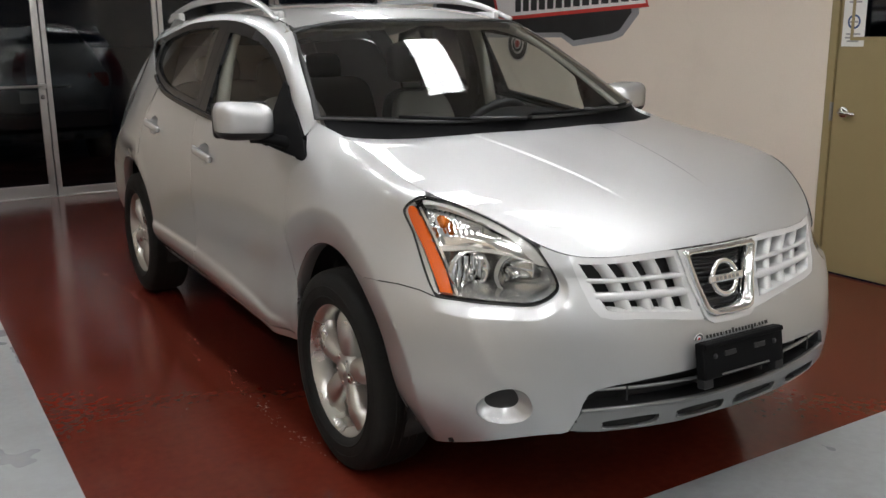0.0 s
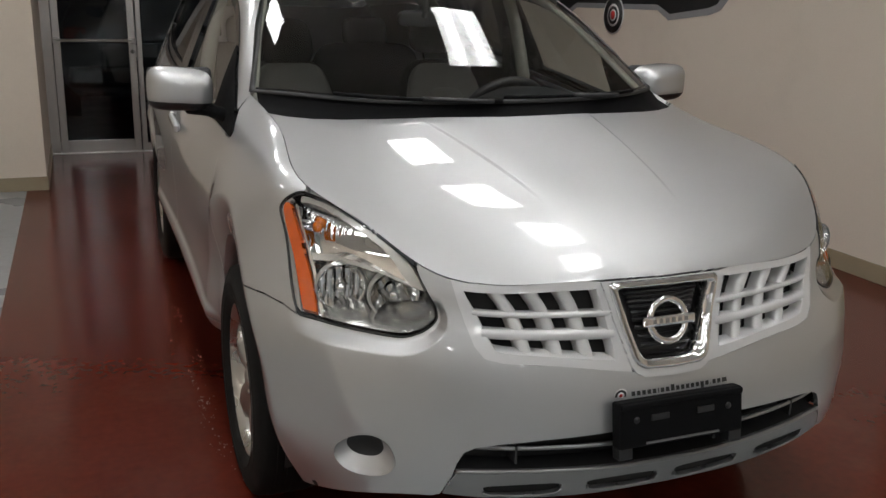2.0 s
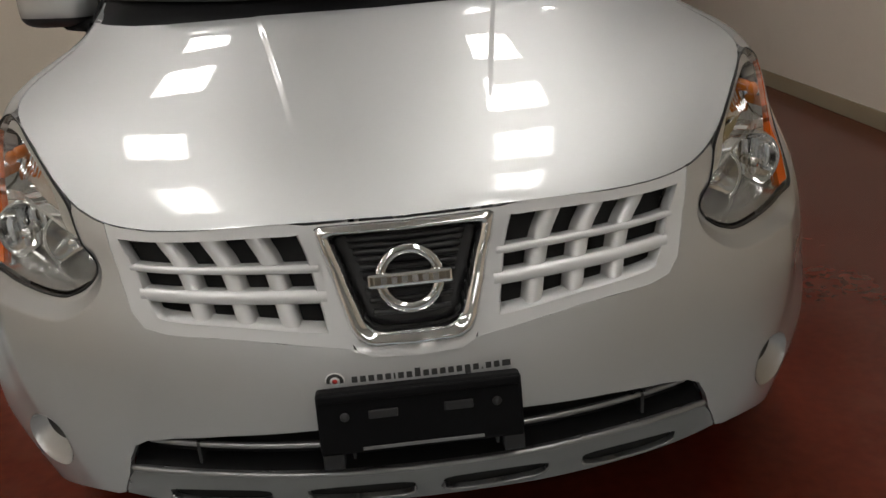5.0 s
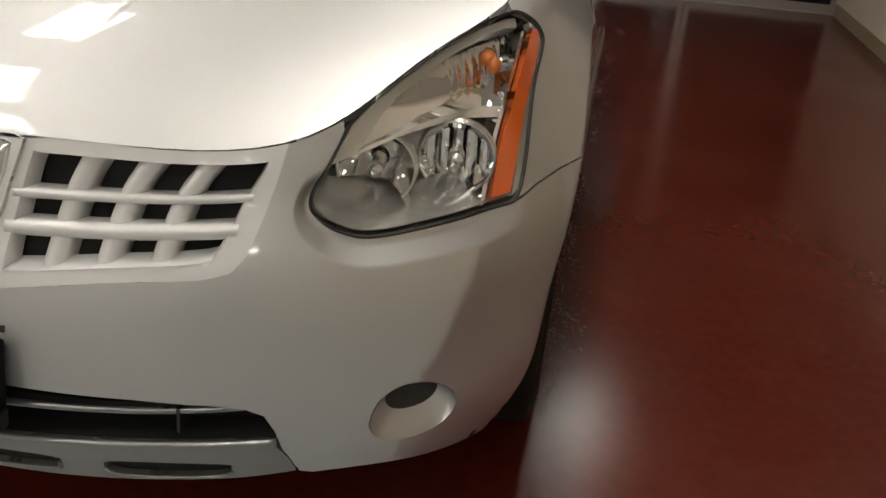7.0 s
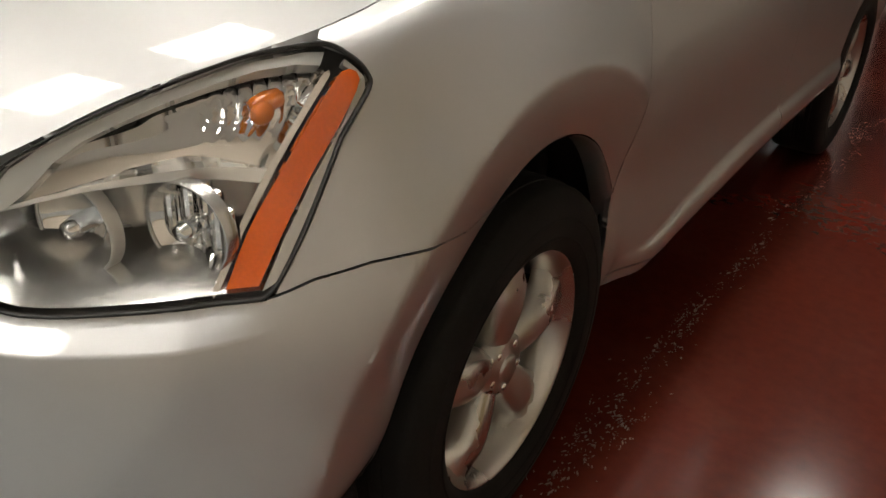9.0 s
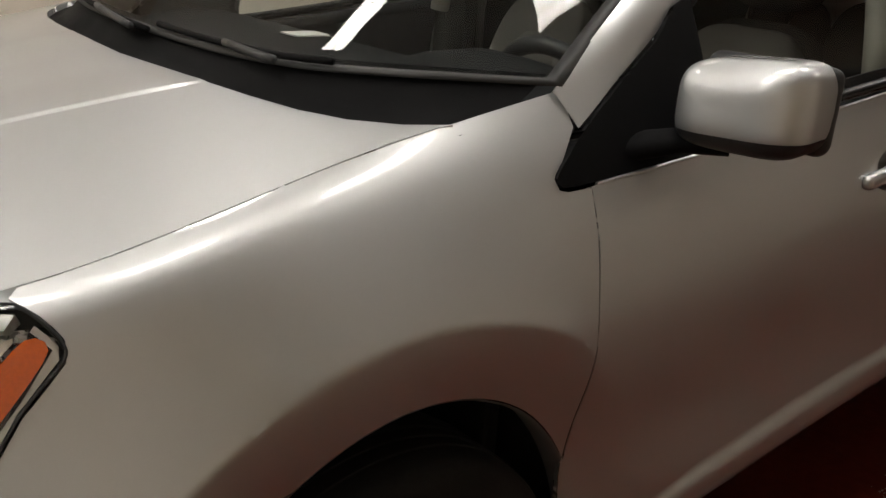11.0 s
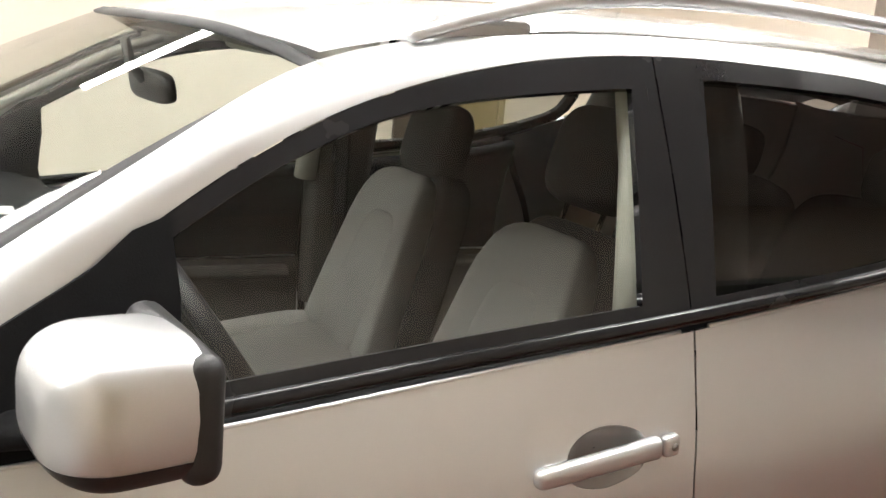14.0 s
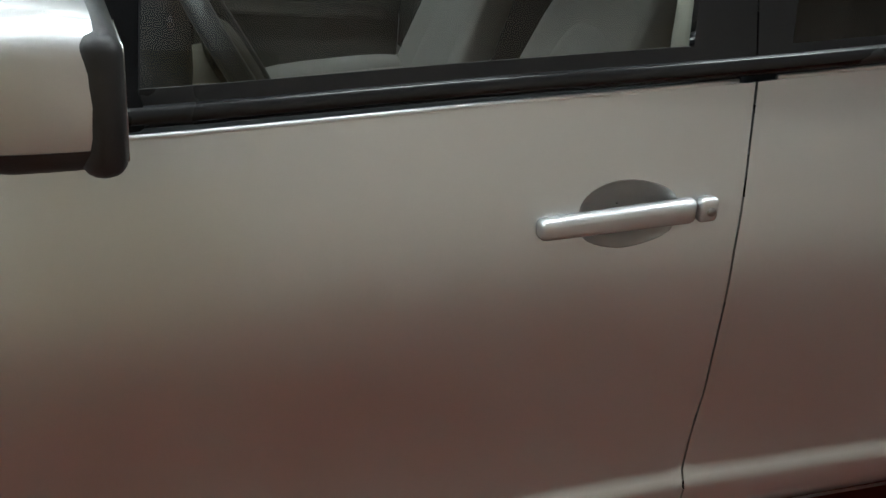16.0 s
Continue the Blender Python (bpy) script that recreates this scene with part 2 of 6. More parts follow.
def skin(bm, surf, outline, holes=(), step=.03, depth=.012, mirror=1, proud=0.0, gap=0.0, edge_step=None, lines=(), both=False):
    """A panel cut out of a body surface: outline and holes in the surface's own chart, its rim turned in by depth."""
    loops = [np.asarray(outline, float)] + [np.asarray(h, float) for h in holes]
    es = edge_step or step * .6
    loops = [resample(l, es) for l in loops]
    if gap:
        loops[0] = inset(loops[0], gap)
        loops[1:] = [inset(l, -gap) for l in loops[1:]]
    lo, hi = loops[0].min(0), loops[0].max(0)
    gx, gy = (np.arange(lo[k] + step / 2, hi[k], step) for k in (0, 1))
    g = np.array([(a + (step / 2 if j % 2 else 0), b) for j, b in enumerate(gy) for a in gx]) if len(gx) and len(gy) else np.zeros((0, 2))
    if len(g):
        keep = inside(loops[0], g)
        for h in loops[1:]:
            keep &= ~inside(h, g)
        rim = np.vstack(loops)
        near = np.array([((rim - q) ** 2).sum(1).min() for q in g]) < (step * .42) ** 2
        g = g[keep & ~near]
    folds = []
    for l in lines:
        l = np.asarray(l, float)
        keep = inside(loops[0], l)
        for h in loops[1:]:
            keep &= ~inside(h, l)
        rim = np.vstack(loops)
        keep &= np.array([((rim - q) ** 2).sum(1).min() for q in l]) > (step * .25) ** 2
        folds.append((l, keep))
        if len(g) and keep.any():
            g = g[np.array([((l[keep] - q) ** 2).sum(1).min() for q in g]) > (step * .5) ** 2]
    pts, cons, at = [], [], 0
    for l, keep in folds:
        where = {}
        for i in np.where(keep)[0]:
            where[i] = len(pts)
            pts.append(Vector(l[i]))
        cons += [(where[i], where[i + 1]) for i in where if i + 1 in where]
    at = len(pts)
    for l in loops:
        pts += [Vector(q) for q in l]
        cons += [(at + i, at + (i + 1) % len(l)) for i in range(len(l))]
        at += len(l)
    pts += [Vector(q) for q in g]
    out = mathutils.geometry.delaunay_2d_cdt(pts, cons, [], 0, 1e-7)
    uv = np.array([tuple(v) for v in out[0]])
    faces = [f for f in out[2]]
    cen = np.array([uv[list(f)].mean(0) for f in faces])
    keep = inside(loops[0], cen)
    for h in loops[1:]:
        keep &= ~inside(h, cen)
    faces = [f for f, k in zip(faces, keep) if k]
    p = surf(uv)
    e = 1e-3
    n = np.cross(surf(uv + (e, 0)) - surf(uv - (e, 0)), surf(uv + (0, e)) - surf(uv - (0, e)))
    n /= np.maximum(np.linalg.norm(n, axis=1), 1e-12)[:, None]
    mid = np.array((0, 1.4, .7))
    if np.mean(((p - mid) * n).sum(1)) < 0:
        n = -n
    p = p + n * proud
    q = p - n * depth
    layer = bm.verts.layers.float_vector.get("facing") or bm.verts.layers.float_vector.new("facing")
    for sign in ((1, -1) if both else (mirror,)):
        s = np.array((sign, 1, 1))
        vs = [bm.verts.new(c * s) for c in p]
        for v, c in zip(vs, n):
            v[layer] = c * s
        for f in faces:
            a, b, c = (p[i] * s for i in f)
            w = np.cross(b - a, c - a) @ (n[f[0]] * s)
            bm.faces.new([vs[i] for i in (f if w > 0 else f[::-1])])
        if depth:
            count = {}
            for f in faces:
                for i, j in zip(f, (*f[1:], f[0])):
                    count[frozenset((i, j))] = count.get(frozenset((i, j)), 0) + 1
            top, low = {}, {}
            for k in (k for k, c in count.items() if c == 1):
                i, j = k
                for o in (i, j):
                    if o not in top:
                        top[o], low[o] = bm.verts.new(p[o] * s), bm.verts.new(q[o] * s)
                bm.faces.new((top[i], top[j], low[j], low[i]))
        used = {i for f in faces for i in f}
        for i, v in enumerate(vs):
            if i not in used:
                bm.verts.remove(v)


def panel(name, surf, outline, material, parent, label="", **options):
    bm = bmesh.new()
    skin(bm, surf, outline, **options)
    return part(name, bm, material, parent, label)
# ---- the camera and its walk ----
cam = camera(51.68, 16.0)
def eye(x, y, z, yaw, pitch, lean):
    """A carried camera: yaw turns left from +y, pitch up, lean turns the picture."""
    return pose(x, y, z, 90, 0, yaw) @ pose(0, 0, 0, pitch, 0, 0) @ pose(0, 0, 0, 0, 0, -lean)


walk(cam, [
    (0, eye(-2.077, -2.700, 1.469, -31.52, -13.31, 0.63)),
    (0.5, eye(-1.855, -2.624, 1.482, -29.96, -13.07, 0.10)),
    (1, eye(-1.724, -2.571, 1.474, -28.33, -15.13, -0.20)),
    (1.5, eye(-1.483, -2.582, 1.467, -26.38, -15.18, -1.34)),
    (2, eye(-1.241, -2.586, 1.467, -21.79, -15.31, -1.35)),
    (2.5, eye(-1.054, -2.502, 1.458, -18.69, -15.86, -1.82)),
    (3, eye(-0.879, -2.398, 1.482, -16.01, -15.67, -0.37)),
    (5.5, eye(0.230, -2.276, 1.293, 0.21, -22.85, 2.02)),
    (6, eye(0.503, -2.208, 1.331, 5.02, -25.82, -2.69)),
    (6.5, eye(0.731, -2.135, 1.239, 8.50, -24.01, -1.29)),
    (7, eye(0.894, -1.909, 1.276, 8.68, -25.18, -4.67)),
    (7.5, eye(1.062, -1.776, 1.292, 12.56, -26.47, -4.26)),
    (8, eye(1.282, -1.637, 1.318, 23.87, -28.00, -4.73)),
    (8.5, eye(1.375, -1.431, 1.290, 28.25, -28.42, -4.78)),
    (11, eye(1.638, -0.670, 1.399, 47.88, -20.25, -4.27)),
    (11.5, eye(1.683, -0.513, 1.434, 48.33, -18.36, -1.49)),
    (12, eye(1.826, -0.332, 1.481, 51.73, -16.96, -3.54)),
    (12.5, eye(1.885, -0.156, 1.489, 51.47, -16.19, -2.01)),
    (13, eye(1.823, 0.040, 1.498, 51.17, -14.26, -5.84)),
    (13.5, eye(1.791, 0.239, 1.533, 54.66, -14.26, -4.96)),
    (14, eye(1.804, 0.412, 1.531, 59.98, -12.97, -5.49)),
    (14.5, eye(1.769, 0.569, 1.509, 61.69, -13.75, -6.61)),
    (15, eye(1.713, 0.662, 1.488, 62.09, -17.90, -6.15)),
    (15.5, eye(1.750, 0.675, 1.460, 63.71, -22.69, -7.67)),
    (16, eye(1.808, 0.660, 1.454, 69.62, -27.88, -6.85)),
], exposures=[
    (0, .27, 6200, 10), (1.5, .0, 6250, 10), (3, -.46, 6350, 10), (5.5, -.30, 6750, 10), (7, .10, 7100, 10), (8.5, .42, 7050, 10),
    (11, -.02, 6850, 10), (12.0, .49, 6830, 10), (12.5, .72, 6800, 10), (13.0, 1.02, 6700, 10), (13.5, 1.26, 6600, 10), (14.5, 2.0, 6400, 9), (15.0, 2.0, 6200, 7), (15.5, 1.10, 5900, 3), (16, .90, 5800, 1)])
# ---- body surfaces: x to the car's left, y to its rear, z up; the front axle is at y = 0 ----
def basis(knots, x):
    """Weights of a natural cubic spline through the knots, at each x."""
    k = np.asarray(knots, float)
    n = len(k)
    h = np.diff(k)
    a = np.zeros((n, n))
    b = np.zeros((n, n))
    a[0, 0] = a[-1, -1] = 1
    for i in range(1, n - 1):
        a[i, i - 1:i + 2] = h[i - 1], 2 * (h[i - 1] + h[i]), h[i]
        b[i, i - 1:i + 2] = 6 / h[i - 1], -6 / h[i - 1] - 6 / h[i], 6 / h[i]
    m = np.linalg.solve(a, b)
    x = np.atleast_1d(np.asarray(x, float))
    j = np.clip(np.searchsorted(k, x) - 1, 0, n - 2)
    d = x - k[j]
    e = np.eye(n)
    hj = h[j][:, None]
    d = d[:, None]
    return e[j] + d * ((e[j + 1] - e[j]) / hj - hj * (2 * m[j] + m[j + 1]) / 6) + d ** 2 * m[j] / 2 + d ** 3 * (m[j + 1] - m[j]) / (6 * hj)


def curve(points, at):
    """A smooth curve through rows (parameter, values...)."""
    p = np.asarray(points, float)
    return basis(p[:, 0], at) @ p[:, 1:]


def ease(x):
    x = np.clip(x, 0, 1)
    return x * x * (3 - 2 * x)


# stations along the body, in metres of way from the middle of the nose round to the tail
FRONT_U = (0.0, 0.26, 0.52, 0.80, 1.08, 1.62, 1.99)
SIDE_U = (1.62, 1.99, 3.05, 3.60, 3.96, 4.32, 4.98, 5.35, 6.0)
# rails from the lower edge upwards: x, y, z at each station
LOW = [(0, -.925, .312), (.25, -.915, .312), (.50, -.860, .312), (.69, -.725, .308), (.80, -.50, .305), (.82, 0, .32), (.84, .36, .32)]
LIP = [(0, -.957, .40), (.25, -.944, .402), (.51, -.882, .405), (.71, -.745, .405), (.850, -.51, .41), (.872, 0, .42), (.875, .36, .42)]
BUMPER = [(0, -.968, .54), (.25, -.952, .54), (.50, -.888, .545), (.715, -.745, .56), (.860, -.50, .58), (.893, 0, .61), (.872, .36, .60)]
CHIN = [(0, -.928, .675), (.25, -.915, .68), (.49, -.865, .695), (.705, -.725, .715), (.848, -.485, .745), (.886, 0, .80), (.875, .36, .80)]
MID = [(0, -.898, .765), (.25, -.880, .775), (.49, -.828, .79), (.675, -.685, .83), (.805, -.455, .88), (.848, 0, .94), (.848, .36, .95)]
CROWN = [(0, -.886, .813), (.25, -.870, .817), (.495, -.815, .83), (.655, -.665, .90), (.778, -.445, .975), (.775, 0, 1.055), (.800, .36, 1.07)]
EDGE = [(0, -.876, .853), (.25, -.861, .855), (.50, -.800, .868), (.640, -.640, .955), (.735, -.440, 1.015), (.713, 0, 1.095), (.735, .36, 1.165)]
FRONT_V = (0.0, .12, .30, .44, .54, .62, .70)
front_rails = np.array([LOW, LIP, BUMPER, CHIN, MID, CROWN, EDGE], float)

SIDE_LOW = [(.82, 0, .32), (.84, .36, .32), (.845, 1.42, .33), (.84, 1.97, .33), (.83, 2.33, .33), (.81, 2.69, .34), (.76, 3.30, .36), (.58, 3.58, .38), (0, 3.64, .38)]
SIDE_LIP = [(.872, 0, .42), (.875, .36, .42), (.875, 1.42, .42), (.880, 1.97, .43), (.882, 2.33, .44), (.880, 2.69, .46), (.80, 3.30, .47), (.62, 3.62, .47), (0, 3.70, .47)]
SIDE_2 = [(.893, 0, .61), (.872, .36, .60), (.878, 1.42, .60), (.888, 1.97, .61), (.894, 2.33, .62), (.898, 2.69, .63), (.81, 3.30, .64), (.63, 3.64, .64), (0, 3.72, .64)]
SIDE_3 = [(.886, 0, .80), (.875, .36, .80), (.890, 1.42, .82), (.897, 1.97, .84), (.900, 2.33, .86), (.895, 2.69, .88), (.77, 3.30, .92), (.63, 3.60, .92), (0, 3.68, .92)]
SIDE_4 = [(.848, 0, .94), (.848, .36, .95), (.878, 1.42, .98), (.880, 1.97, 1.02), (.872, 2.33, 1.07), (.822, 2.69, 1.12), (.655, 3.30, 1.16), (.60, 3.52, 1.16), (0, 3.60, 1.16)]
SIDE_5 = [(.80, 0, 1.03), (.812, .36, 1.04), (.838, 1.42, 1.139), (.822, 1.97, 1.205), (.775, 2.33, 1.31), (.672, 2.69, 1.440), (.515, 3.20, 1.42), (.50, 3.36, 1.40), (0, 3.44, 1.40)]
SIDE_V = (0.0, .12, .30, .44, .54, .62)
side_rails = np.array([SIDE_LOW, SIDE_LIP, SIDE_2, SIDE_3, SIDE_4, SIDE_5], float)


def shaped(p):
    """Wheel-arch flares and the ledge along the sill, laid over the smooth rails."""
    for yc in (0.0, 2.69):
        r = np.hypot(p[:, 1] - yc, p[:, 2] - .35)
        k = np.clip((.562 - r) / .165, 0, 1)
        fade = ease((.40 - p[:, 1]) / .15) if yc < 1 else ease((p[:, 1] - 2.20) / .16)
        p[:, 0] -= (.024 * ease((.56 - r) / .15) * (1 - fade) + fade * (.064 * (np.sqrt(k * k + .0012) - .0346) - .014 * np.clip(1 - np.sqrt((r - .562) ** 2 + .00004) / .15, 0, 1) ** 2 * (r > .562) - .014 * (r <= .562))) * ease((p[:, 0] - .70) / .05)
    ledge = np.interp(p[:, 1], (.40, .70, 1.05, 1.45, 1.95), (.400, .450, .478, .500, .512))
    door = ease((p[:, 1] - .40) / .15) * ease((2.25 - p[:, 1]) / .12)
    p[:, 0] += door * (.018 * ease((ledge + .012 - p[:, 2]) / .035) - .03 * ease((ledge - .05 - p[:, 2]) / .12))
    return p


LAMP = smooth_loop([(1.067, .682), (.99, .698), (.93, .699), (.856, .6965), (.761, .695), (.685, .692), (.643, .678), (.622, .640), (.604, .596), (.589, .547), (.588, .518), (.606, .497), (.639, .478), (.689, .464), (.798, .457), (.903, .450), (.968, .448), (.968, .448), (.985, .458), (1.024, .497), (1.082, .559), (1.132, .590), (1.134, .608), (1.114, .640), (1.095, .668)], 4)


def nose_relief(uv):
    """The ledge under the headlamp and the soft edge down the bumper's corner, as a way out from the surface."""
    u, v = uv[:, 0], uv[:, 1]
    out = np.zeros(len(uv))
    near = np.where((u > .50) & (u < 1.06) & (v > .38) & (v < .64))[0]
    if len(near):
        a, b = LAMP, np.roll(LAMP, -1, 0)
        q = uv[near][:, None, :]
        e = b - a
        k = np.clip(((q - a) * e).sum(2) / np.maximum((e * e).sum(1), 1e-12), 0, 1)
        way = np.sqrt((((a + k[:, :, None] * e) - q) ** 2).sum(2).min(1))
        way = np.where(inside(LAMP, uv[near]), -way, way)
        un, vn = u[near], v[near]
        hold = ease((.60 - vn) / .07) * ease((1.0 - un) / .10)
        out[near] = -.018 * hold * np.clip((.028 - way) / .019, 0, 1)
    side = u - np.interp(v, (.20, .267, .313, .393, .432, .47), (.735, .777, .814, .855, .875, .885))
    hold = ease((v - .19) / .10) * ease((.46 - v) / .04)
    return out + .0085 * hold * np.clip(1 - np.sqrt(side * side + .0001) / .15, 0, 1) ** 2


def front_at(uv):
    uv = np.atleast_2d(uv)
    turn = np.radians(np.interp(uv[:, 0], (.5, .75, .95, 1.1), (22, 42, 60, 75)))
    relief = nose_relief(uv)[:, None] * np.column_stack([np.sin(turn), -np.cos(turn), np.zeros(len(uv))])
    return relief + shaped(np.einsum("nv,nu,vuc->nc", basis(FRONT_V, uv[:, 1]), basis(FRONT_U, uv[:, 0]), front_rails))


def side_at(uv):
    uv = np.atleast_2d(uv)
    return shaped(np.einsum("nv,nu,vuc->nc", basis(SIDE_V, uv[:, 1]), basis(SIDE_U, uv[:, 0]), side_rails))


edge_way = np.einsum("nu,uc->nc", basis(FRONT_U, np.linspace(0, 1.99, 200)), front_rails[-1])


def ridge_at(y):
    return .283 + .165 * (y + .06)


def hood_at(xy):
    """The bonnet: from its middle line down to the shut line, with two pressed ridges."""
    xy = np.atleast_2d(xy)
    x, y = np.abs(xy[:, 0]), xy[:, 1]
    mid = curve([(-.90, .828), (-.876, .854), (-.84, .886), (-.75, .940), (-.60, .993), (-.40, 1.043), (-.15, 1.093), (.10, 1.135), (.36, 1.175)], y)[:, 0]
    xe = np.maximum(np.interp(y, edge_way[:, 1], edge_way[:, 0]), .02)
    ze = np.interp(y, edge_way[:, 1], edge_way[:, 2])
    t = np.minimum(x / xe, 1.15)
    z = mid - (mid - ze) * (.65 * t ** 2 + .35 * t ** 4)
    fade = ease((y + .70) / .22) * ease((.06 - y) / .12)
    inner = ridge_at(y) - x
    z = z + fade * .0042 * (np.clip((inner + .004) / .013, 0, 1) - ease((inner - .009) / .20))
    return np.column_stack([xy[:, 0], y, z])


def glass_side_at(yz, sign=1):
    """The plane of the side windows, leaning in towards the roof."""
    yz = np.atleast_2d(yz)
    y, z = yz[:, 0], yz[:, 1]
    foot = curve([(.2, .800), (.36, .803), (1.42, .872), (2.69, .868), (3.40, .80)], y)[:, 0]
    d = z - 1.04
    return np.column_stack([foot - .36 * d - .16 * d * d, y, z])


def screen_at(st):
    """The windscreen: s across from -1 to 1, t up from the cowl to the roof."""
    st = np.atleast_2d(st)
    s, t = st[:, 0], st[:, 1]
    foot = np.column_stack([.741 * s, .061 + .033 * s ** 2 + .229 * s ** 6, 1.0777 + .014 * s ** 2 + .064 * s ** 4])
    head = np.column_stack([.585 * s, .746 + .122 * s ** 2 + .023 * s ** 6, 1.4686 + .007 * s ** 4 + .001 * s ** 2])
    p = foot + (head - foot) * t[:, None]
    swell = .066 * (1 - s ** 6) + (.069 - .006 * s ** 2 - .014 * s ** 4) * t * (1 - t)
    p[:, 2] += .85 * swell
    p[:, 1] -= .5 * swell
    return p


def roof_at(xy):
    xy = np.atleast_2d(xy)
    x, y = np.abs(xy[:, 0]), xy[:, 1]
    mid = curve([(.70, 1.524), (.90, 1.562), (1.2, 1.597), (1.6, 1.620), (2.3, 1.620), (3.0, 1.575), (3.5, 1.505)], y)[:, 0]
    t = x / .60
    return np.column_stack([xy[:, 0], y, mid - .040 * t ** 2 - .018 * t ** 6])


WINDOW_TOP = [(.30, 1.085), (.358, 1.112), (.459, 1.173), (.549, 1.225), (.664, 1.300), (.794, 1.378), (.941, 1.443), (1.107, 1.491), (1.295, 1.523), (1.507, 1.536), (1.75, 1.534), (1.984, 1.522), (2.294, 1.473), (2.70, 1.44)]


def roof_edge(t):
    """The outer line of windscreen and roof, from the foot of the pillar (0) to the tail (1)."""
    rows = [(0, .738, .338, 1.163), (.10, .695, .510, 1.275), (.20, .648, .690, 1.385), (.29, .594, .885, 1.485), (.40, .580, 1.20, 1.545), (.55, .573, 1.65, 1.570), (.72, .565, 2.20, 1.560), (.88, .545, 2.80, 1.512), (1, .50, 3.36, 1.44)]
    return curve(rows, t)


def cant_at(tv):
    """The painted band from the side windows' upper edge to the roof's edge."""
    tv = np.atleast_2d(tv)
    t, v = tv[:, 0], tv[:, 1]
    top = roof_edge(t)
    y = np.interp(t, (0, .29, .55, .72, .88, 1), (.36, .92, 1.65, 2.20, 2.70, 3.20))
    w = np.asarray(WINDOW_TOP)
    z = basis(w[:, 0], np.minimum(y, 2.70)) @ w[:, 1]
    low = glass_side_at(np.column_stack([np.minimum(y, 2.70), z]))
    rear = curve([(2.69, .672, 2.69, 1.440), (3.20, .515, 3.20, 1.42)], y)
    k = ease((y - 2.45) / .25)[:, None]
    low = low * (1 - k) + np.where(y[:, None] > 2.69, rear, side_rails[-1, 5][None, :] + (y[:, None] - 2.69) * [0, 1, 0]) * k
    p = low + (top - low) * v[:, None]
    bulge = (.013 * 4 * v * (1 - v) * ease(t / .12))[:, None]
    return p + bulge * np.array([.62, 0, .78])


def finder(surf, us, vs, axes):
    """Inverts a body chart: from two of x, y, z to the chart's own coordinates."""
    u, v = np.meshgrid(us, vs, indexing="ij")
    g = np.column_stack([u.ravel(), v.ravel()])
    seen = surf(g)[:, axes]

    def find(rows):
        out = []
        for q in np.atleast_2d(np.asarray(rows, float)):
            c = g[((seen - q) ** 2).sum(1).argmin()].copy()
            for _ in range(6):
                f = surf(c)[0, axes]
                j = np.column_stack([(surf(c + d)[0, axes] - f) / 1e-4 for d in ((1e-4, 0), (0, 1e-4))])
                try:
                    step = np.linalg.solve(j, q - f)
                except np.linalg.LinAlgError:
                    break
                c = c + np.clip(step, -.05, .05)
            out.append(c)
        return np.array(out)
    return find


side_yz = finder(side_at, np.linspace(1.65, 5.2, 200), np.linspace(-.05, .66, 80), [1, 2])
front_yz = finder(front_at, np.linspace(.9, 2.05, 120), np.linspace(-.05, .72, 80), [1, 2])
front_xz = finder(front_at, np.linspace(-.05, .9, 120), np.linspace(-.05, .72, 80), [0, 2])


def arc(yc, zc, r, a0, a1, n=24):
    return [(yc + r * math.cos(radians(a0 + (a1 - a0) * i / n)), zc + r * math.sin(radians(a0 + (a1 - a0) * i / n))) for i in range(n + 1)]

# ---- the room ----
WEST, EAST, SOUTH, NORTH, RETURN, STUB = -3.6, 2.80, -15.0, 6.50, 4.83, -1.51


def wall(name, dims):
    return tagged(boxed(name, dims, WALL, bevel=0), "smooth cream-painted interior wall", "wall", kind="structure")


bm = bmesh.new()
for x0, x1, y0, y1, k in ((WEST, EAST, SOUTH, -.745, 1), (WEST, -1.655, -.745, NORTH, 1), (-1.655, EAST, -.745, NORTH, 0)):
    f = bm.faces.new([bm.verts.new((x, y, 0)) for x, y in ((x0, y0), (x1, y0), (x1, y1), (x0, y1))])
    f.material_index = k
floor = tagged(part("floor", bm, RED_FLOOR, smooth=False), "glossy oxide-red epoxy floor with pale grey border bands", "floor", kind="structure")
floor.data.materials.append(GREY_FLOOR)
tagged(boxed("ceiling", (WEST, EAST, SOUTH, NORTH, CEILING, CEILING + .1), PLASTER, bevel=0), "white suspended tile ceiling", "ceiling", kind="structure")
wall("wall_east_rear", (EAST, EAST + .15, .83, NORTH + .15, 0, CEILING))
wall("wall_east_front", (EAST, EAST + .15, SOUTH, -.16, 0, CEILING))
wall("wall_east_lintel", (EAST, EAST + .15, -.16, .83, 2.13, CEILING))
wall("wall_south", (WEST, EAST, SOUTH - .15, SOUTH, 0, CEILING))
wall("wall_west", (WEST - .15, WEST, SOUTH, RETURN, 0, CEILING))
wall("wall_north", (WEST, STUB, RETURN, RETURN + .15, 0, CEILING))
wall("wall_return", (STUB - .15, STUB, RETURN + .15, NORTH + .1, 0, CEILING))


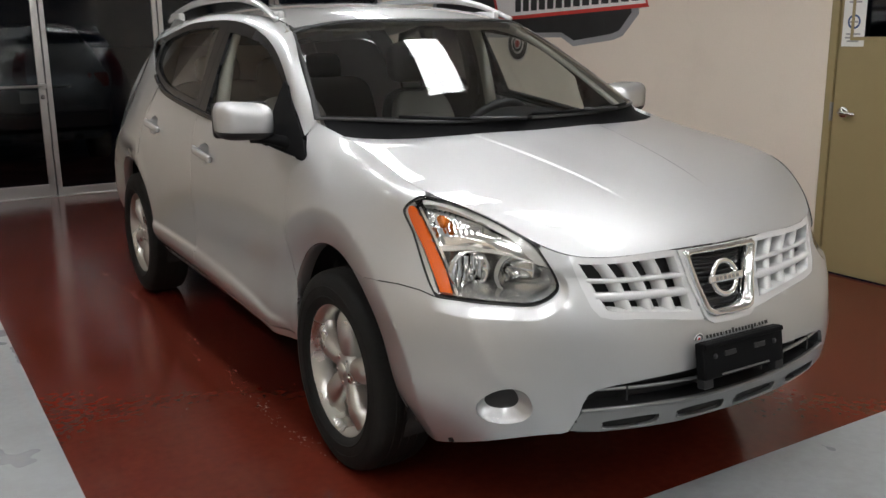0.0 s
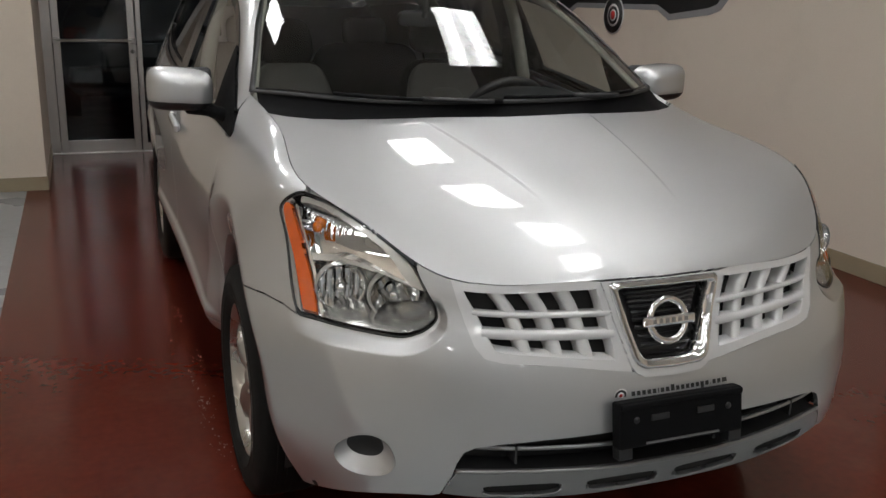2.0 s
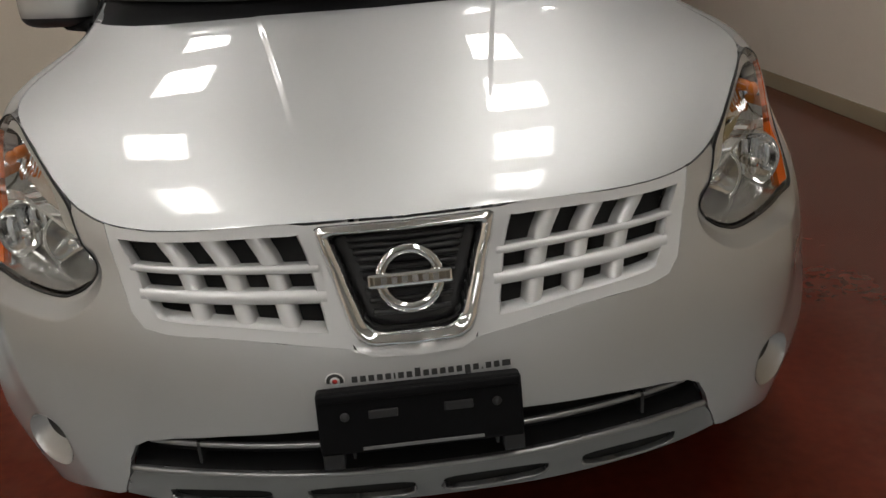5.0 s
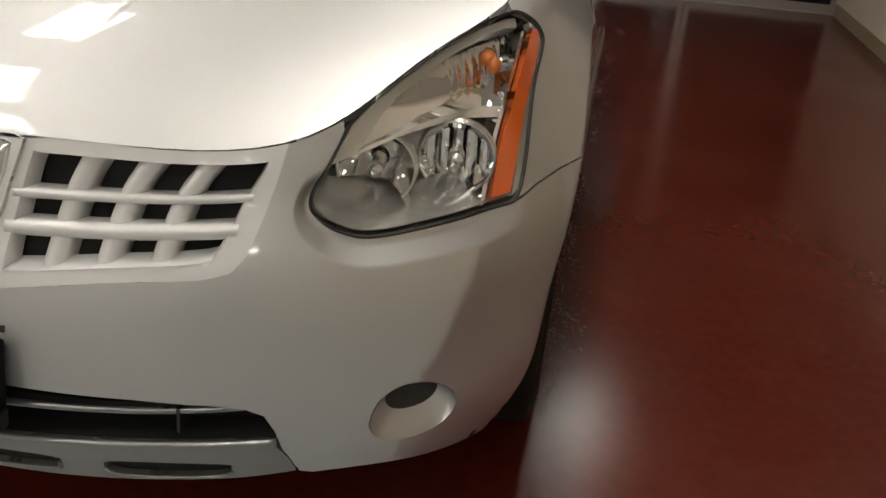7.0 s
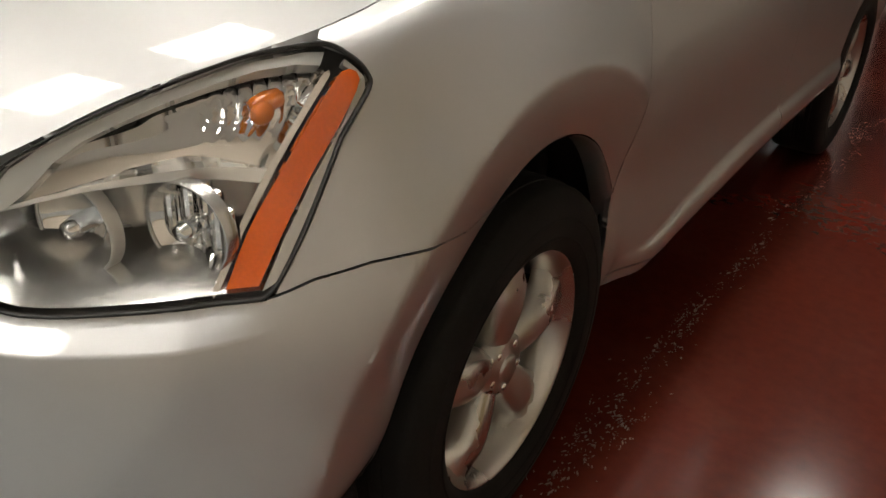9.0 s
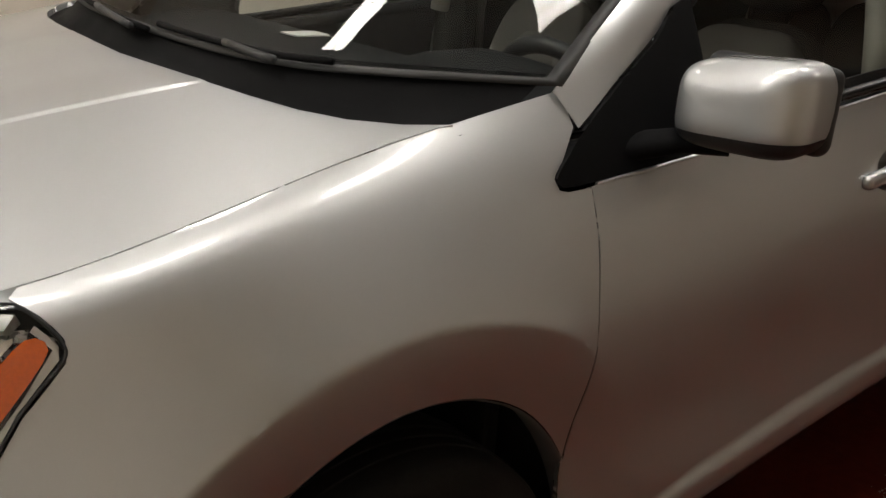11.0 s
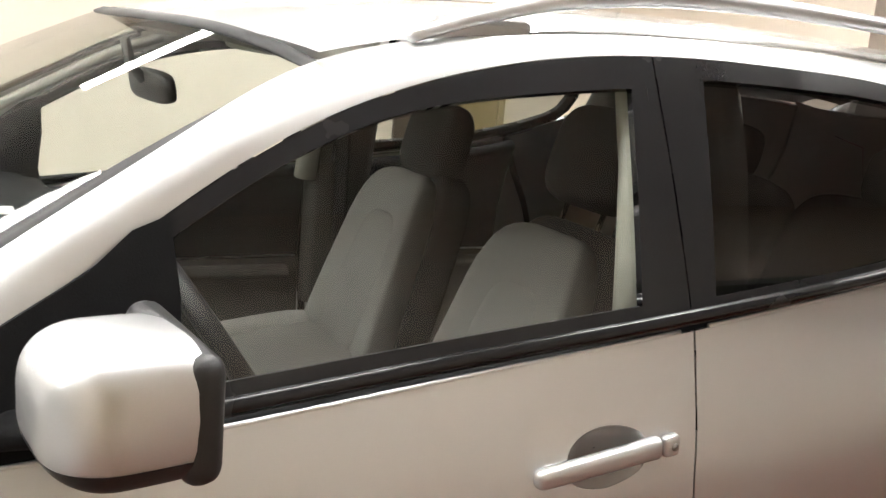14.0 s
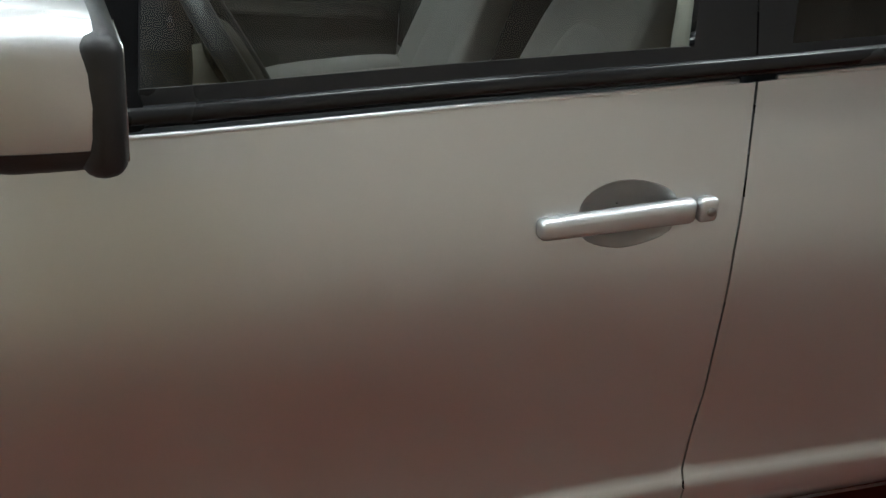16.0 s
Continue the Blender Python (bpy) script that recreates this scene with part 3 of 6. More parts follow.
def ceiling_light(x, y):
    ob = thing("ceiling_light", "recessed fluorescent ceiling light with a white diffuser", "ceiling light", "ceiling lights", at=pose(x, y, CEILING))
    bm = bmesh.new()
    for a in ((-.17, -.15, -.33, .33), (.15, .17, -.33, .33), (-.15, .15, -.33, -.31), (-.15, .15, .31, .33)):
        box(bm, *a, -.018, 0, bevel=.003)
    part("frame", bm, PLASTER, ob, smooth=False)
    boxed("diffuser", (-.148, .148, -.308, .308, -.012, -.004), TUBE, ob, bevel=0)
    return ob


# unseen; most placed from reflections, some added to brighten west wall and bumper
for x, rows in ((-2.80, (-6.6, -2.2, -1.05, 2.35)), (-1.08, (-10.5, -5.4, -4.2, -3.05, -1.9, -.68, .55, 2.25, 3.40)), (.66, (-10.5, -5.5, -3.7, -2.2, -1.02, -.06, 1.12, 2.33)), (1.14, (3.72,)), (2.20, (-8.0,))):
    for y in rows:
        ceiling_light(x, y)

# ---- the silver car ----
car = thing("car", "silver compact suv with chrome badge frame, parked on the red floor", "car")
GAP = .0014
ARCH_F = (-.002, .402, .388)
ARCH_R = (2.69, .405, .392)
SEAM = [(1.31, .421), (1.217, .440), (1.106, .452), (1.028, .454), (.973, .4485)]
GRILLE_OUT = [(.179, .692), (.343, .6965), (.525, .695), (.525, .695), (.520, .58), (.512, .525), (.496, .474), (.474, .452), (.433, .445), (.296, .440), (.112, .418), (.112, .418), (.147, .543)]

# front bumper cover
LAMP_FOLDS = [np.vstack([resample(inset(LAMP, -w), .010)] * 2)[:-1] for w in (.010, .0255, .0305)]
ARCH_FOLDS = [front_yz(arc(0, .35, r, 205, 10, 70)) for r in (.574, .566, .558, .546)]
arch_front = front_yz(arc(*ARCH_F, 190, 128, 18))
cut = [(-.0007, .285), (.17, .279), (.338, .272), (.44, .262), (.49, .252), (.515, .236), (.528, .20), (.536, .155), (.550, .12), (.563, .088), (.585, .080)]
low_edge = [(u, .080 - .10 * ease(np.array([(u - .60) / .5]))[0]) for u in np.linspace(.62, 1.24, 14)]
arch_b = [tuple(q) for q in front_yz(arc(*ARCH_F, 203, 117, 20))]
lamp_low = sorted([q for q in map(tuple, LAMP) if q[0] < .970 and (q[1] < .47 or q[0] < .64)], key=lambda q: math.atan2(q[1] - .56, q[0] - .80))
lamp_low = [q for q in lamp_low if q[1] < .645]
under = [q for q in lamp_low if q[1] < .56]
over = [q for q in lamp_low if q[1] >= .56]
path = [q for q in sorted(under, key=lambda q: -math.atan2(q[1] - .56, q[0] - .80))]
path += sorted(over, key=lambda q: q[1])
outline = cut + low_edge + arch_b + SEAM + path + [(.6335, .672), (.628, .6965), (.58, .697), (.5275, .697)] + [(.5225, .58), (.5145, .523), (.4985, .472), (.4755, .4495), (.434, .4425), (.296, .4375), (.1125, .4155)] + [(.1000, .4125), (.0770, .4020), (.03, .3990), (-.0007, .3990)]
FOG = smooth_loop([(.685, .190), (.705, .235), (.750, .252), (.805, .232), (.850, .190), (.858, .150), (.830, .122), (.775, .118), (.720, .132), (.692, .158)], 5)
bumper = panel("front_bumper", front_at, outline, SILVER, car, holes=[FOG], step=.013, edge_step=.011, lines=LAMP_FOLDS + ARCH_FOLDS, both=True, gap=GAP * .5)

# fog-lamp recesses
for sign in (1, -1):
    bm = bmesh.new()
    ring = resample(FOG, .012)
    mid = ring.mean(0)
    p0 = front_at(ring)
    axis = np.array((.30, -.95, .05))
    c0 = front_at(mid)[0]
    rows = []
    for k, (s, d) in enumerate(((1.0, .0), (.97, .005), (.88, .012), (.74, .022), (.60, .034))):
        q = c0 + (p0 - c0) * s - axis * d + np.array((0, 0, .5 * d))
        if k == 0:
            q = p0 + axis * .001
        rows.append(q * (sign, 1, 1))
    grid_mesh(bm, np.array(rows).transpose(1, 0, 2), close_u=True, flip=sign < 0)
    bmesh.ops.recalc_face_normals(bm, faces=bm.faces)
    bezel = part("fog_recess", bm, SILVER, bumper, "silver cone-shaped fog recess")
    bm = bmesh.new()
    loop = (c0 + (p0 - c0) * .61 - axis * .033 + np.array((0, 0, .017))) * (sign, 1, 1)
    vs = [bm.verts.new(c) for c in loop]
    hub = bm.verts.new((c0 - axis * .060 + np.array((0, 0, .017))) * (sign, 1, 1))
    for a, b in zip(vs, vs[1:] + vs[:1]):
        bm.faces.new((a, b, hub))
    part("fog_blank", bm, BLACK, bumper, "black fog-lamp blanking plug")

# satin lower lip with four slots
LIP_OUT = [(0, .158), (.15, .158), (.335, .168), (.45, .172), (.523, .172), (.545, .13), (.558, .090), (.46, .076), (.30, .064), (.198, .058), (0, .056)]
SLOT_A = smooth_loop([(.026, .097), (.049, .116), (.205, .116), (.220, .097), (.199, .076), (.045, .070)], 3)
SLOT_B = smooth_loop([(.284, .102), (.307, .119), (.445, .118), (.460, .104), (.443, .082), (.307, .076)], 3)
lip = panel("bumper_lip", front_at, LIP_OUT, LIP_PAINT, car, "satin grey lower lip with slots", holes=[SLOT_A, SLOT_B], step=.022, both=True, depth=.014, edge_step=.012)
# near-black sheet gives the slots their depth of shade
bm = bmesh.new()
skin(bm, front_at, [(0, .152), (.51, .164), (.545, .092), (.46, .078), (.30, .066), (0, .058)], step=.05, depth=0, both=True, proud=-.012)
part("slot_shade_sheet", bm, VOID, lip)
us = np.linspace(-.528, .528, 90)
au, flank = np.abs(us), np.where(us < 0, -1, 1)


def lip_row(v, back, lift):
    p = front_at(np.column_stack([au, v]))
    p[:, 0] *= flank
    return p + (0, back, lift)


brim = np.interp(au, (0, .15, .335, .45, .523), (.158, .158, .168, .172, .172))
keel = np.interp(au, (0, .198, .30, .46, .558), (.056, .058, .064, .076, .090))
bm = bmesh.new()
grid_mesh(bm, np.array([lip_row(brim, .001, 0), lip_row(brim, .014, .001), lip_row(brim, .045, .004), lip_row(brim, .095, .012)]).transpose(1, 0, 2))
bmesh.ops.recalc_face_normals(bm, faces=bm.faces)
part("lip_shelf", bm, BLACK, lip, "dark shelf behind the lip")
bm = bmesh.new()
grid_mesh(bm, np.array([lip_row(keel, .001, 0), lip_row(keel, .02, -.010), lip_row(keel, .10, -.016)]).transpose(1, 0, 2))
bmesh.ops.recalc_face_normals(bm, faces=bm.faces)
part("lip_underside", bm, BLACK, lip)
bm = bmesh.new()
tube(bm, [tuple(q) for q in lip_row(brim, .0035, -.001)], .0065, 10)
part("lip_bead", bm, LIP_PAINT, lip, "rounded top edge of the lip")
for slot in (SLOT_A, SLOT_B):
    low = np.array(sorted((tuple(q) for q in slot if q[1] < .098), key=lambda q: q[0]))
    for s in (1, -1):
        bm = bmesh.new()
        tube(bm, [tuple(q * (s, 1, 1)) for q in front_at(low)], .0032, 8)
        part("slot_rim", bm, LIP_PAINT, lip)
# lower grille: near-black sheet for the recess's shade, two slats, struts
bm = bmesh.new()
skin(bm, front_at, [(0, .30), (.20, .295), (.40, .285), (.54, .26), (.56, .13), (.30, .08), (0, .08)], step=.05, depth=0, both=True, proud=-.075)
cavity = part("lower_grille", bm, VOID, car, "lower grille opening, its shade put into a near-black sheet")
bm = bmesh.new()
skin(bm, front_at, [(0, .160), (.20, .160), (.40, .170), (.52, .172), (.50, .215), (.30, .205), (0, .203)], step=.03, depth=.0, both=True, proud=-.062)
part("grille_shelf", bm, BLACK, cavity)
for v0, proud in ((.238, -.006),):
    bm = bmesh.new()
    us = np.linspace(-.485, .485, 60)
    way = front_at(np.column_stack([np.abs(us), v0 - .0 * us + .012 * (us / .48) ** 2])) * np.column_stack([np.sign(us), np.ones(60), np.ones(60)])
    way[:, 1] += .010
    tube(bm, way, .0055, 8)
    part("grille_slat", bm, LIP_PAINT, cavity, "thin silver slat")
for u in (-.395, -.13, .13, .395):
    p = front_at((abs(u), .215))[0]
    boxed("grille_strut", (p[0] * np.sign(u) - .003, p[0] * np.sign(u) + .003, p[1] + .004, p[1] + .05, p[2] - .012, p[2] + .030), BLACK, cavity, bevel=.001)

# upper grille halves: a rim, two level bars and three uprights behind them
GRILLE_HOLE = smooth_loop([(.186, .655), (.200, .662), (.345, .664), (.488, .659), (.499, .648), (.484, .565), (.470, .510), (.452, .474), (.430, .462), (.300, .455), (.165, .443), (.150, .450), (.163, .520)], 3)


def grille_bar(bm, way, across, section, sign):
    """Sweeps a section (step across, step out) along a line of the nose chart."""
    e = 1e-3
    way = np.asarray(way, float)
    n = np.cross(front_at(way + (e, 0)) - front_at(way - (e, 0)), front_at(way + (0, e)) - front_at(way - (0, e)))
    n /= np.linalg.norm(n, axis=1)[:, None]
    n *= np.where(n[:, 1] > 0, -1, 1)[:, None]
    rows = [(front_at(way + np.asarray(across) * w) + n * o) * (sign, 1, 1) for w, o in section]
    grid_mesh(bm, np.array(rows).transpose(1, 0, 2))
    bmesh.ops.recalc_face_normals(bm, faces=bm.faces)


LEVEL = [(-.012, -.034), (-.0115, -.010), (-.009, -.002), (0, .0008), (.009, -.001), (.0125, -.009), (.018, -.034)]
UPRIGHT = [(-.0195, -.040), (-.0165, -.018), (-.0115, -.0085), (0, -.0050), (.0115, -.0085), (.0165, -.018), (.0195, -.040)]
for sign in (1, -1):
    bm = bmesh.new()
    skin(bm, front_at, inset(smooth_loop(GRILLE_OUT, 3), -.0035), holes=[GRILLE_HOLE], step=.016, depth=.0, mirror=sign, proud=-.0018, edge_step=.012)
    grille = part("grille", bm, GRILLE, car, "pale silver cross-bar grille insert")
    bm = bmesh.new()
    loop = resample(GRILLE_HOLE, .012)
    p = front_at(loop)
    inner = front_at(inset(loop, .006)) + (0, .034, 0)
    mid = front_at(inset(loop, .003)) + (0, .006, 0)
    grid_mesh(bm, (np.array([p, mid, inner]) * (sign, 1, 1)).transpose(1, 0, 2), close_u=True)
    bmesh.ops.recalc_face_normals(bm, faces=bm.faces)
    part("grille_rim", bm, GRILLE, grille)
    for v, u0, u1 in ((.554, .160, .488), (.499, .150, .474)):
        bm = bmesh.new()
        us = np.linspace(u0 - .004, u1 + .004, 26)
        grille_bar(bm, np.column_stack([us, np.full(26, v) + .012 * (us - .17)]), (0, 1.0), LEVEL, sign)
        part("grille_level_bar", bm, GRILLE, grille)
    for u in (.254, .330, .408):
        bm = bmesh.new()
        vs = np.linspace(.446 + .03 * (u - .2), .665, 22)
        grille_bar(bm, np.column_stack([u + .235 * (vs - .62), vs]), (1.0, 0), UPRIGHT, sign)
        part("grille_upright", bm, GRILLE, grille)
    # shade between the bars, put in as a near-black sheet
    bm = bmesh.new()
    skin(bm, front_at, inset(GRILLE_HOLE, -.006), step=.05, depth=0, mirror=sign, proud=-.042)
    part("grille_shade_sheet", bm, VOID, grille)

# badge frame
CH_OUT = [(0, .691), (.150, .688), (.159, .679), (.150, .604), (.128, .502), (.109, .443), (.099, .428), (.079, .419), (0, .417)]
CH_IN = [(0, .650), (.112, .647), (.124, .640), (.114, .590), (.098, .525), (.076, .462), (.066, .449), (.052, .445), (0, .444)]
RING_OUT = [(0, .6965), (.1765, .694), (.146, .53), (.113, .430), (.101, .411), (.078, .400), (0, .397)]


def mirrored(half):
    h = [tuple(q) for q in half]
    return np.array(h + [(-u, v) for u, v in h[::-1] if u > 1e-6])


def nose_at(uv):
    """The nose chart carried over the middle line."""
    uv = np.atleast_2d(uv)
    p = front_at(np.column_stack([np.abs(uv[:, 0]), uv[:, 1]]))
    p[:, 0] *= np.where(uv[:, 0] < 0, -1, 1)
    return p


surround = panel("badge_surround", nose_at, mirrored(RING_OUT), GRILLE, car, "silver surround of the badge", holes=[mirrored(CH_OUT)], step=.016, depth=.01, proud=.006, edge_step=.012)


def even(loop, n):
    """n points at even steps round a closed outline."""
    p = np.vstack([loop, loop[:1]])
    way = np.concatenate([[0], np.cumsum(np.linalg.norm(np.diff(p, axis=0), axis=1))])
    s = np.linspace(0, way[-1], n, endpoint=False)
    return np.column_stack([np.interp(s, way, p[:, k]) for k in (0, 1)])


outer, inner = even(mirrored(CH_OUT), 200), even(mirrored(CH_IN), 200)
bm = bmesh.new()
rows = []
for k, out in ((0, .004), (.06, .012), (.20, .0165), (.45, .017), (.66, .010), (.86, -.004), (1, -.026)):
    p = nose_at(outer * (1 - k) + inner * k)
    p[:, 1] -= out
    rows.append(p)
grid_mesh(bm, np.array(rows).transpose(1, 0, 2), close_u=True)
bmesh.ops.recalc_face_normals(bm, faces=bm.faces)
badge_frame = part("badge_frame", bm, CHROME, car, "chrome badge frame")
bm = bmesh.new()
skin(bm, nose_at, mirrored(CH_IN), step=.03, depth=0, proud=-.028)
backing = part("badge_backing", bm, BLACK, car, "ribbed black panel behind the badge")
for k in range(9):
    v = .462 + .0205 * k
    half = np.interp(v, (.448, .455, .650), (.055, .066, .110))
    us = np.linspace(-half, half, 12)
    way = nose_at(np.column_stack([us, np.full(12, v)]))
    way[:, 1] += .018
    bm = bmesh.new()
    tube(bm, way, .0055, 6)
    part("badge_rib", bm, BLACK, backing)
# emblem: a plain ring with a bar across
centre = nose_at((0, .528))[0]
tilt = math.degrees(math.atan2(.13, .76))
emblem = pose(0, centre[1] - .004, centre[2], 90 - 14)
bm = bmesh.new()
lathe(bm, [(.049 + .0095 * math.cos(a), .0075 * math.sin(a)) for a in np.linspace(0, 2 * math.pi, 13)[:-1]], 56, m=emblem, closed=True)
bmesh.ops.recalc_face_normals(bm, faces=bm.faces)
ring = part("emblem_ring", bm, CHROME, car, "chrome ring emblem")
boxed("emblem_bar", (-.071, .071, -.0125, .0125, -.004, .012), CHROME, ring, bevel=.005, m=emblem)
boxed("emblem_band", (-.060, .060, -.0075, .0075, .0085, .0132), MIRROR_METAL, ring, bevel=.001, m=emblem)
for k in range(6):
    boxed("emblem_mark", (-.048 + .0172 * k, -.038 + .0172 * k, -.0055, .0055, .0130, .0138), STEEL, ring, bevel=0, m=emblem)

# plate bracket and sticker
back = nose_at((0, .29))[0]
tip = pose(-.004, back[1] - .016, .548, -9)
bracket = boxed("plate_bracket", (-.170, .168, -.018, .016, -.054, .054), COWL_BLACK, car, bevel=.006, label="empty black plastic plate bracket", m=tip)
boxed("bracket_ledge", (-.167, .165, -.024, -.016, .038, .052), COWL_BLACK, bracket, bevel=.003, m=tip)
for x in (-.062, .062):
    boxed("bracket_slot", (x - .024, x + .024, -.0205, -.017, .005, .020), BLACK, bracket, bevel=.002, m=tip)
boxed("bracket_slit", (-.100, .100, -.0200, -.0170, -.0480, -.0425), LIP_PAINT, bracket, bevel=.0008, m=tip)
for x in (-.125, .125):
    bm = bmesh.new()
    lathe(bm, [(.0, .004), (.006, .004), (.008, 0)], 14, m=tip @ pose(x, -.019, .012, 90))
    part("bracket_bolt", bm, BLACK, bracket)
boxed("bracket_leg", (-.168, -.132, -.014, .018, -.080, -.050), BLACK, bracket, bevel=.004, m=tip)
boxed("bracket_leg", (.132, .168, -.014, .018, -.080, -.050), BLACK, bracket, bevel=.004, m=tip)
STICK_V = .367


def nose_patch(bm, u0, u1, v0, v1, lift=.0012):
    u, v = np.meshgrid(np.linspace(u0, u1, 6), np.linspace(v0, v1, 3), indexing="ij")
    p = nose_at(np.column_stack([u.ravel(), v.ravel()]))
    p[:, 1] -= lift
    grid_mesh(bm, p.reshape(6, 3, 3))


sticker = None
widths = (.0100,) * 5 + (.0030,) + (.0100,) * 10 + (.0030,) + (.0100, .0100, .0150)
at = -.118
for k, w in enumerate(widths):
    bm = bmesh.new()
    tall = .0045 if k == 8 else 0.0
    low = .0045 if k == 14 else 0.0
    nose_patch(bm, at, at + w, STICK_V - .0050 - low, STICK_V + (.0050 if w > .004 or k < 10 else -.0020) + tall)
    at += w + .0046
    part("sticker_bar", bm, INK_BLACK, car, "small dark printed bar")
dot = nose_at((-.147, STICK_V))[0]
for r, lift, mat in ((.0165, .0012, INK_WHITE), (.0145, .0018, INK_BLACK), (.0085, .0024, INK_WHITE), (.0045, .0030, INK_RED)):
    bm = bmesh.new()
    lathe(bm, [(0, lift), (r, lift), (r, 0)], 28, m=pose(dot[0], dot[1], dot[2], 90 + 8, 0, -4))
    part("sticker_dot", bm, mat, car)

# ---- headlamps ----
def lamp_mesh(name, loop, material, parent, sign, proud, depth=0.0, step=.02, label=""):
    bm = bmesh.new()
    skin(bm, front_at, loop, step=step, depth=depth, mirror=sign, proud=proud, edge_step=.010)
    return part(name, bm, material, parent, label)


AMBER_LOOP = smooth_loop([(1.094, .621), (1.117, .605), (1.080, .573), (1.032, .537), (.991, .497), (.964, .461), (.964, .461), (.928, .462), (.928, .462), (.955, .507), (.995, .549), (1.046, .591)], 3)
RIM_LOOP = [(.968, .456), (.995, .494), (1.036, .534), (1.084, .570), (1.121, .603), (1.100, .628), (1.106, .634), (1.1275, .604), (1.126, .593), (1.078, .562), (1.020, .500), (.983, .461)]
BAR_LOOP = [(.660, .604), (.70, .604), (.76, .597), (.86, .579), (.990, .553), (.984, .541), (.86, .567), (.76, .586), (.70, .592), (.655, .594)]
BROW_LOOP = [(1.088, .662), (1.062, .676), (.99, .690), (.93, .691), (.856, .6885), (.761, .687), (.692, .684), (.655, .672), (.636, .638), (.620, .598), (.662, .600), (.690, .618), (.722, .650), (.76, .664), (.856, .671), (.93, .674), (.99, .672), (1.040, .660), (1.072, .642)]
for sign in (1, -1):
    lamp = lamp_mesh("headlamp", LAMP, LENS, car, sign, .0015, step=.022, label="clear headlamp with amber side strip")
    bm = bmesh.new()
    loop = resample(LAMP, .012)
    rows = []
    for d, pr in ((.0, .0015), (.0, .0028), (.0024, .0028), (.0040, -.004)):
        uv = inset(loop, d)
        n = front_at(uv + (0, .0))
        e = 1e-3
        nn = np.cross(front_at(uv + (e, 0)) - front_at(uv - (e, 0)), front_at(uv + (0, e)) - front_at(uv - (0, e)))
        nn /= np.linalg.norm(nn, axis=1)[:, None]
        rows.append((n - nn * -pr if (nn[:, 1] < 0).mean() > .5 else n - nn * pr) * (sign, 1, 1))
    grid_mesh(bm, np.array(rows).transpose(1, 0, 2), close_u=True)
    bmesh.ops.recalc_face_normals(bm, faces=bm.faces)
    part("lamp_seal", bm, SEAL, lamp, "black rubber lamp seal")
    # bright bowl behind the lens, stepping in from the rim
    bm = bmesh.new()
    loop = resample(inset(LAMP, .008), .012)
    rows = []
    for d, pr in ((0, -.004), (.010, -.018), (.026, -.055), (.052, -.112)):
        uv = inset(loop, d * .7)
        p = front_at(uv)
        rows.append((p + (-.30 * -pr * -1 * -1, -pr * .95, 0)) * (sign, 1, 1))
    grid_mesh(bm, np.array(rows).transpose(1, 0, 2), close_u=True)
    bmesh.ops.recalc_face_normals(bm, faces=bm.faces)
    part("lamp_wall", bm, LAMP_GREY, lamp, "dark mirrored inner wall of the lamp")
    bm = bmesh.new()
    skin(bm, front_at, inset(LAMP, .016), step=.03, depth=0, mirror=sign, proud=-.112)
    part("lamp_back", bm, LAMP_GREY, lamp)
    lamp_mesh("amber_strip", AMBER_LOOP, AMBER, lamp, sign, .0026, .010, .015, "orange side reflector strip")
    lamp_mesh("lamp_divider", BAR_LOOP, LAMP_WHITE, lamp, sign, -.010, .03, .02, "pale divider bar")
    lamp_mesh("strip_bezel", RIM_LOOP, LAMP_SATIN, lamp, sign, -.002, .012, .012)
    lamp_mesh("lamp_brow", BROW_LOOP, LAMP_SATIN, lamp, sign, -.009, .022, .014, "satin silver bezel along the upper lamp edge")
    lamp_mesh("strip_trim", smooth_loop([(.913, .461), (.921, .461), (.950, .507), (.990, .551), (1.042, .595), (1.080, .623), (1.072, .629), (1.034, .600), (.981, .554), (.941, .507)], 2), CHROME, lamp, sign, -.006, .03, .015)

    def bowl(u, v, radius, depth, back, n=40, facets=0):
        c = np.array((u, v, back))
        aim = Vector((.12, -1, -.06))
        m = Matrix.Translation(Vector(c * (sign, 1, 1))) @ Vector((aim.x * sign, aim.y, aim.z)).to_track_quat("Z", "Y").to_matrix().to_4x4()
        bm = bmesh.new()
        prof = [(radius * math.sqrt(k / 10), -depth * (1 - k / 10)) for k in range(11)]
        vs = lathe(bm, prof + [(radius * 1.07, .004), (radius * 1.09, -.012)], n, m=m)
        return bm, m

    for u, v, w, r, name in ((.597, -.676, .805, .056, "main_beam_bowl"), (.704, -.606, .812, .056, "dip_beam_bowl")):
        bm, m = bowl(u, v, r, .042, w)
        ob = part(name, bm, MIRROR_METAL, lamp, "polished round reflector")
        bm = bmesh.new()
        lathe(bm, [(r * 1.00, .003), (r * 1.03, .006), (r * 1.07, .005), (r * 1.10, -.012)], 40, m=m)
        part("bowl_rim", bm, LAMP_SATIN if name == "main_beam_bowl" else LAMP_GREY, lamp)
        bm = bmesh.new()
        lathe(bm, [(0, .018), (.010, .016), (.013, .0), (.012, -.035)], 18, m=m)
        part("bulb_shield", bm, CHROME, lamp)
        if name == "dip_beam_bowl":
            for k in range(5):
                x = (k - 2) * .0215
                h = math.sqrt(max(r * r - x * x, 0)) * .92
                boxed("reflector_flute", (x - .0095, x + .0095, -h, h, -.040 + abs(x) * .35, -.024 + abs(x) * .3), MIRROR_METAL, lamp, bevel=.007, m=m)
    # faceted indicator chamber
    bm = bmesh.new()
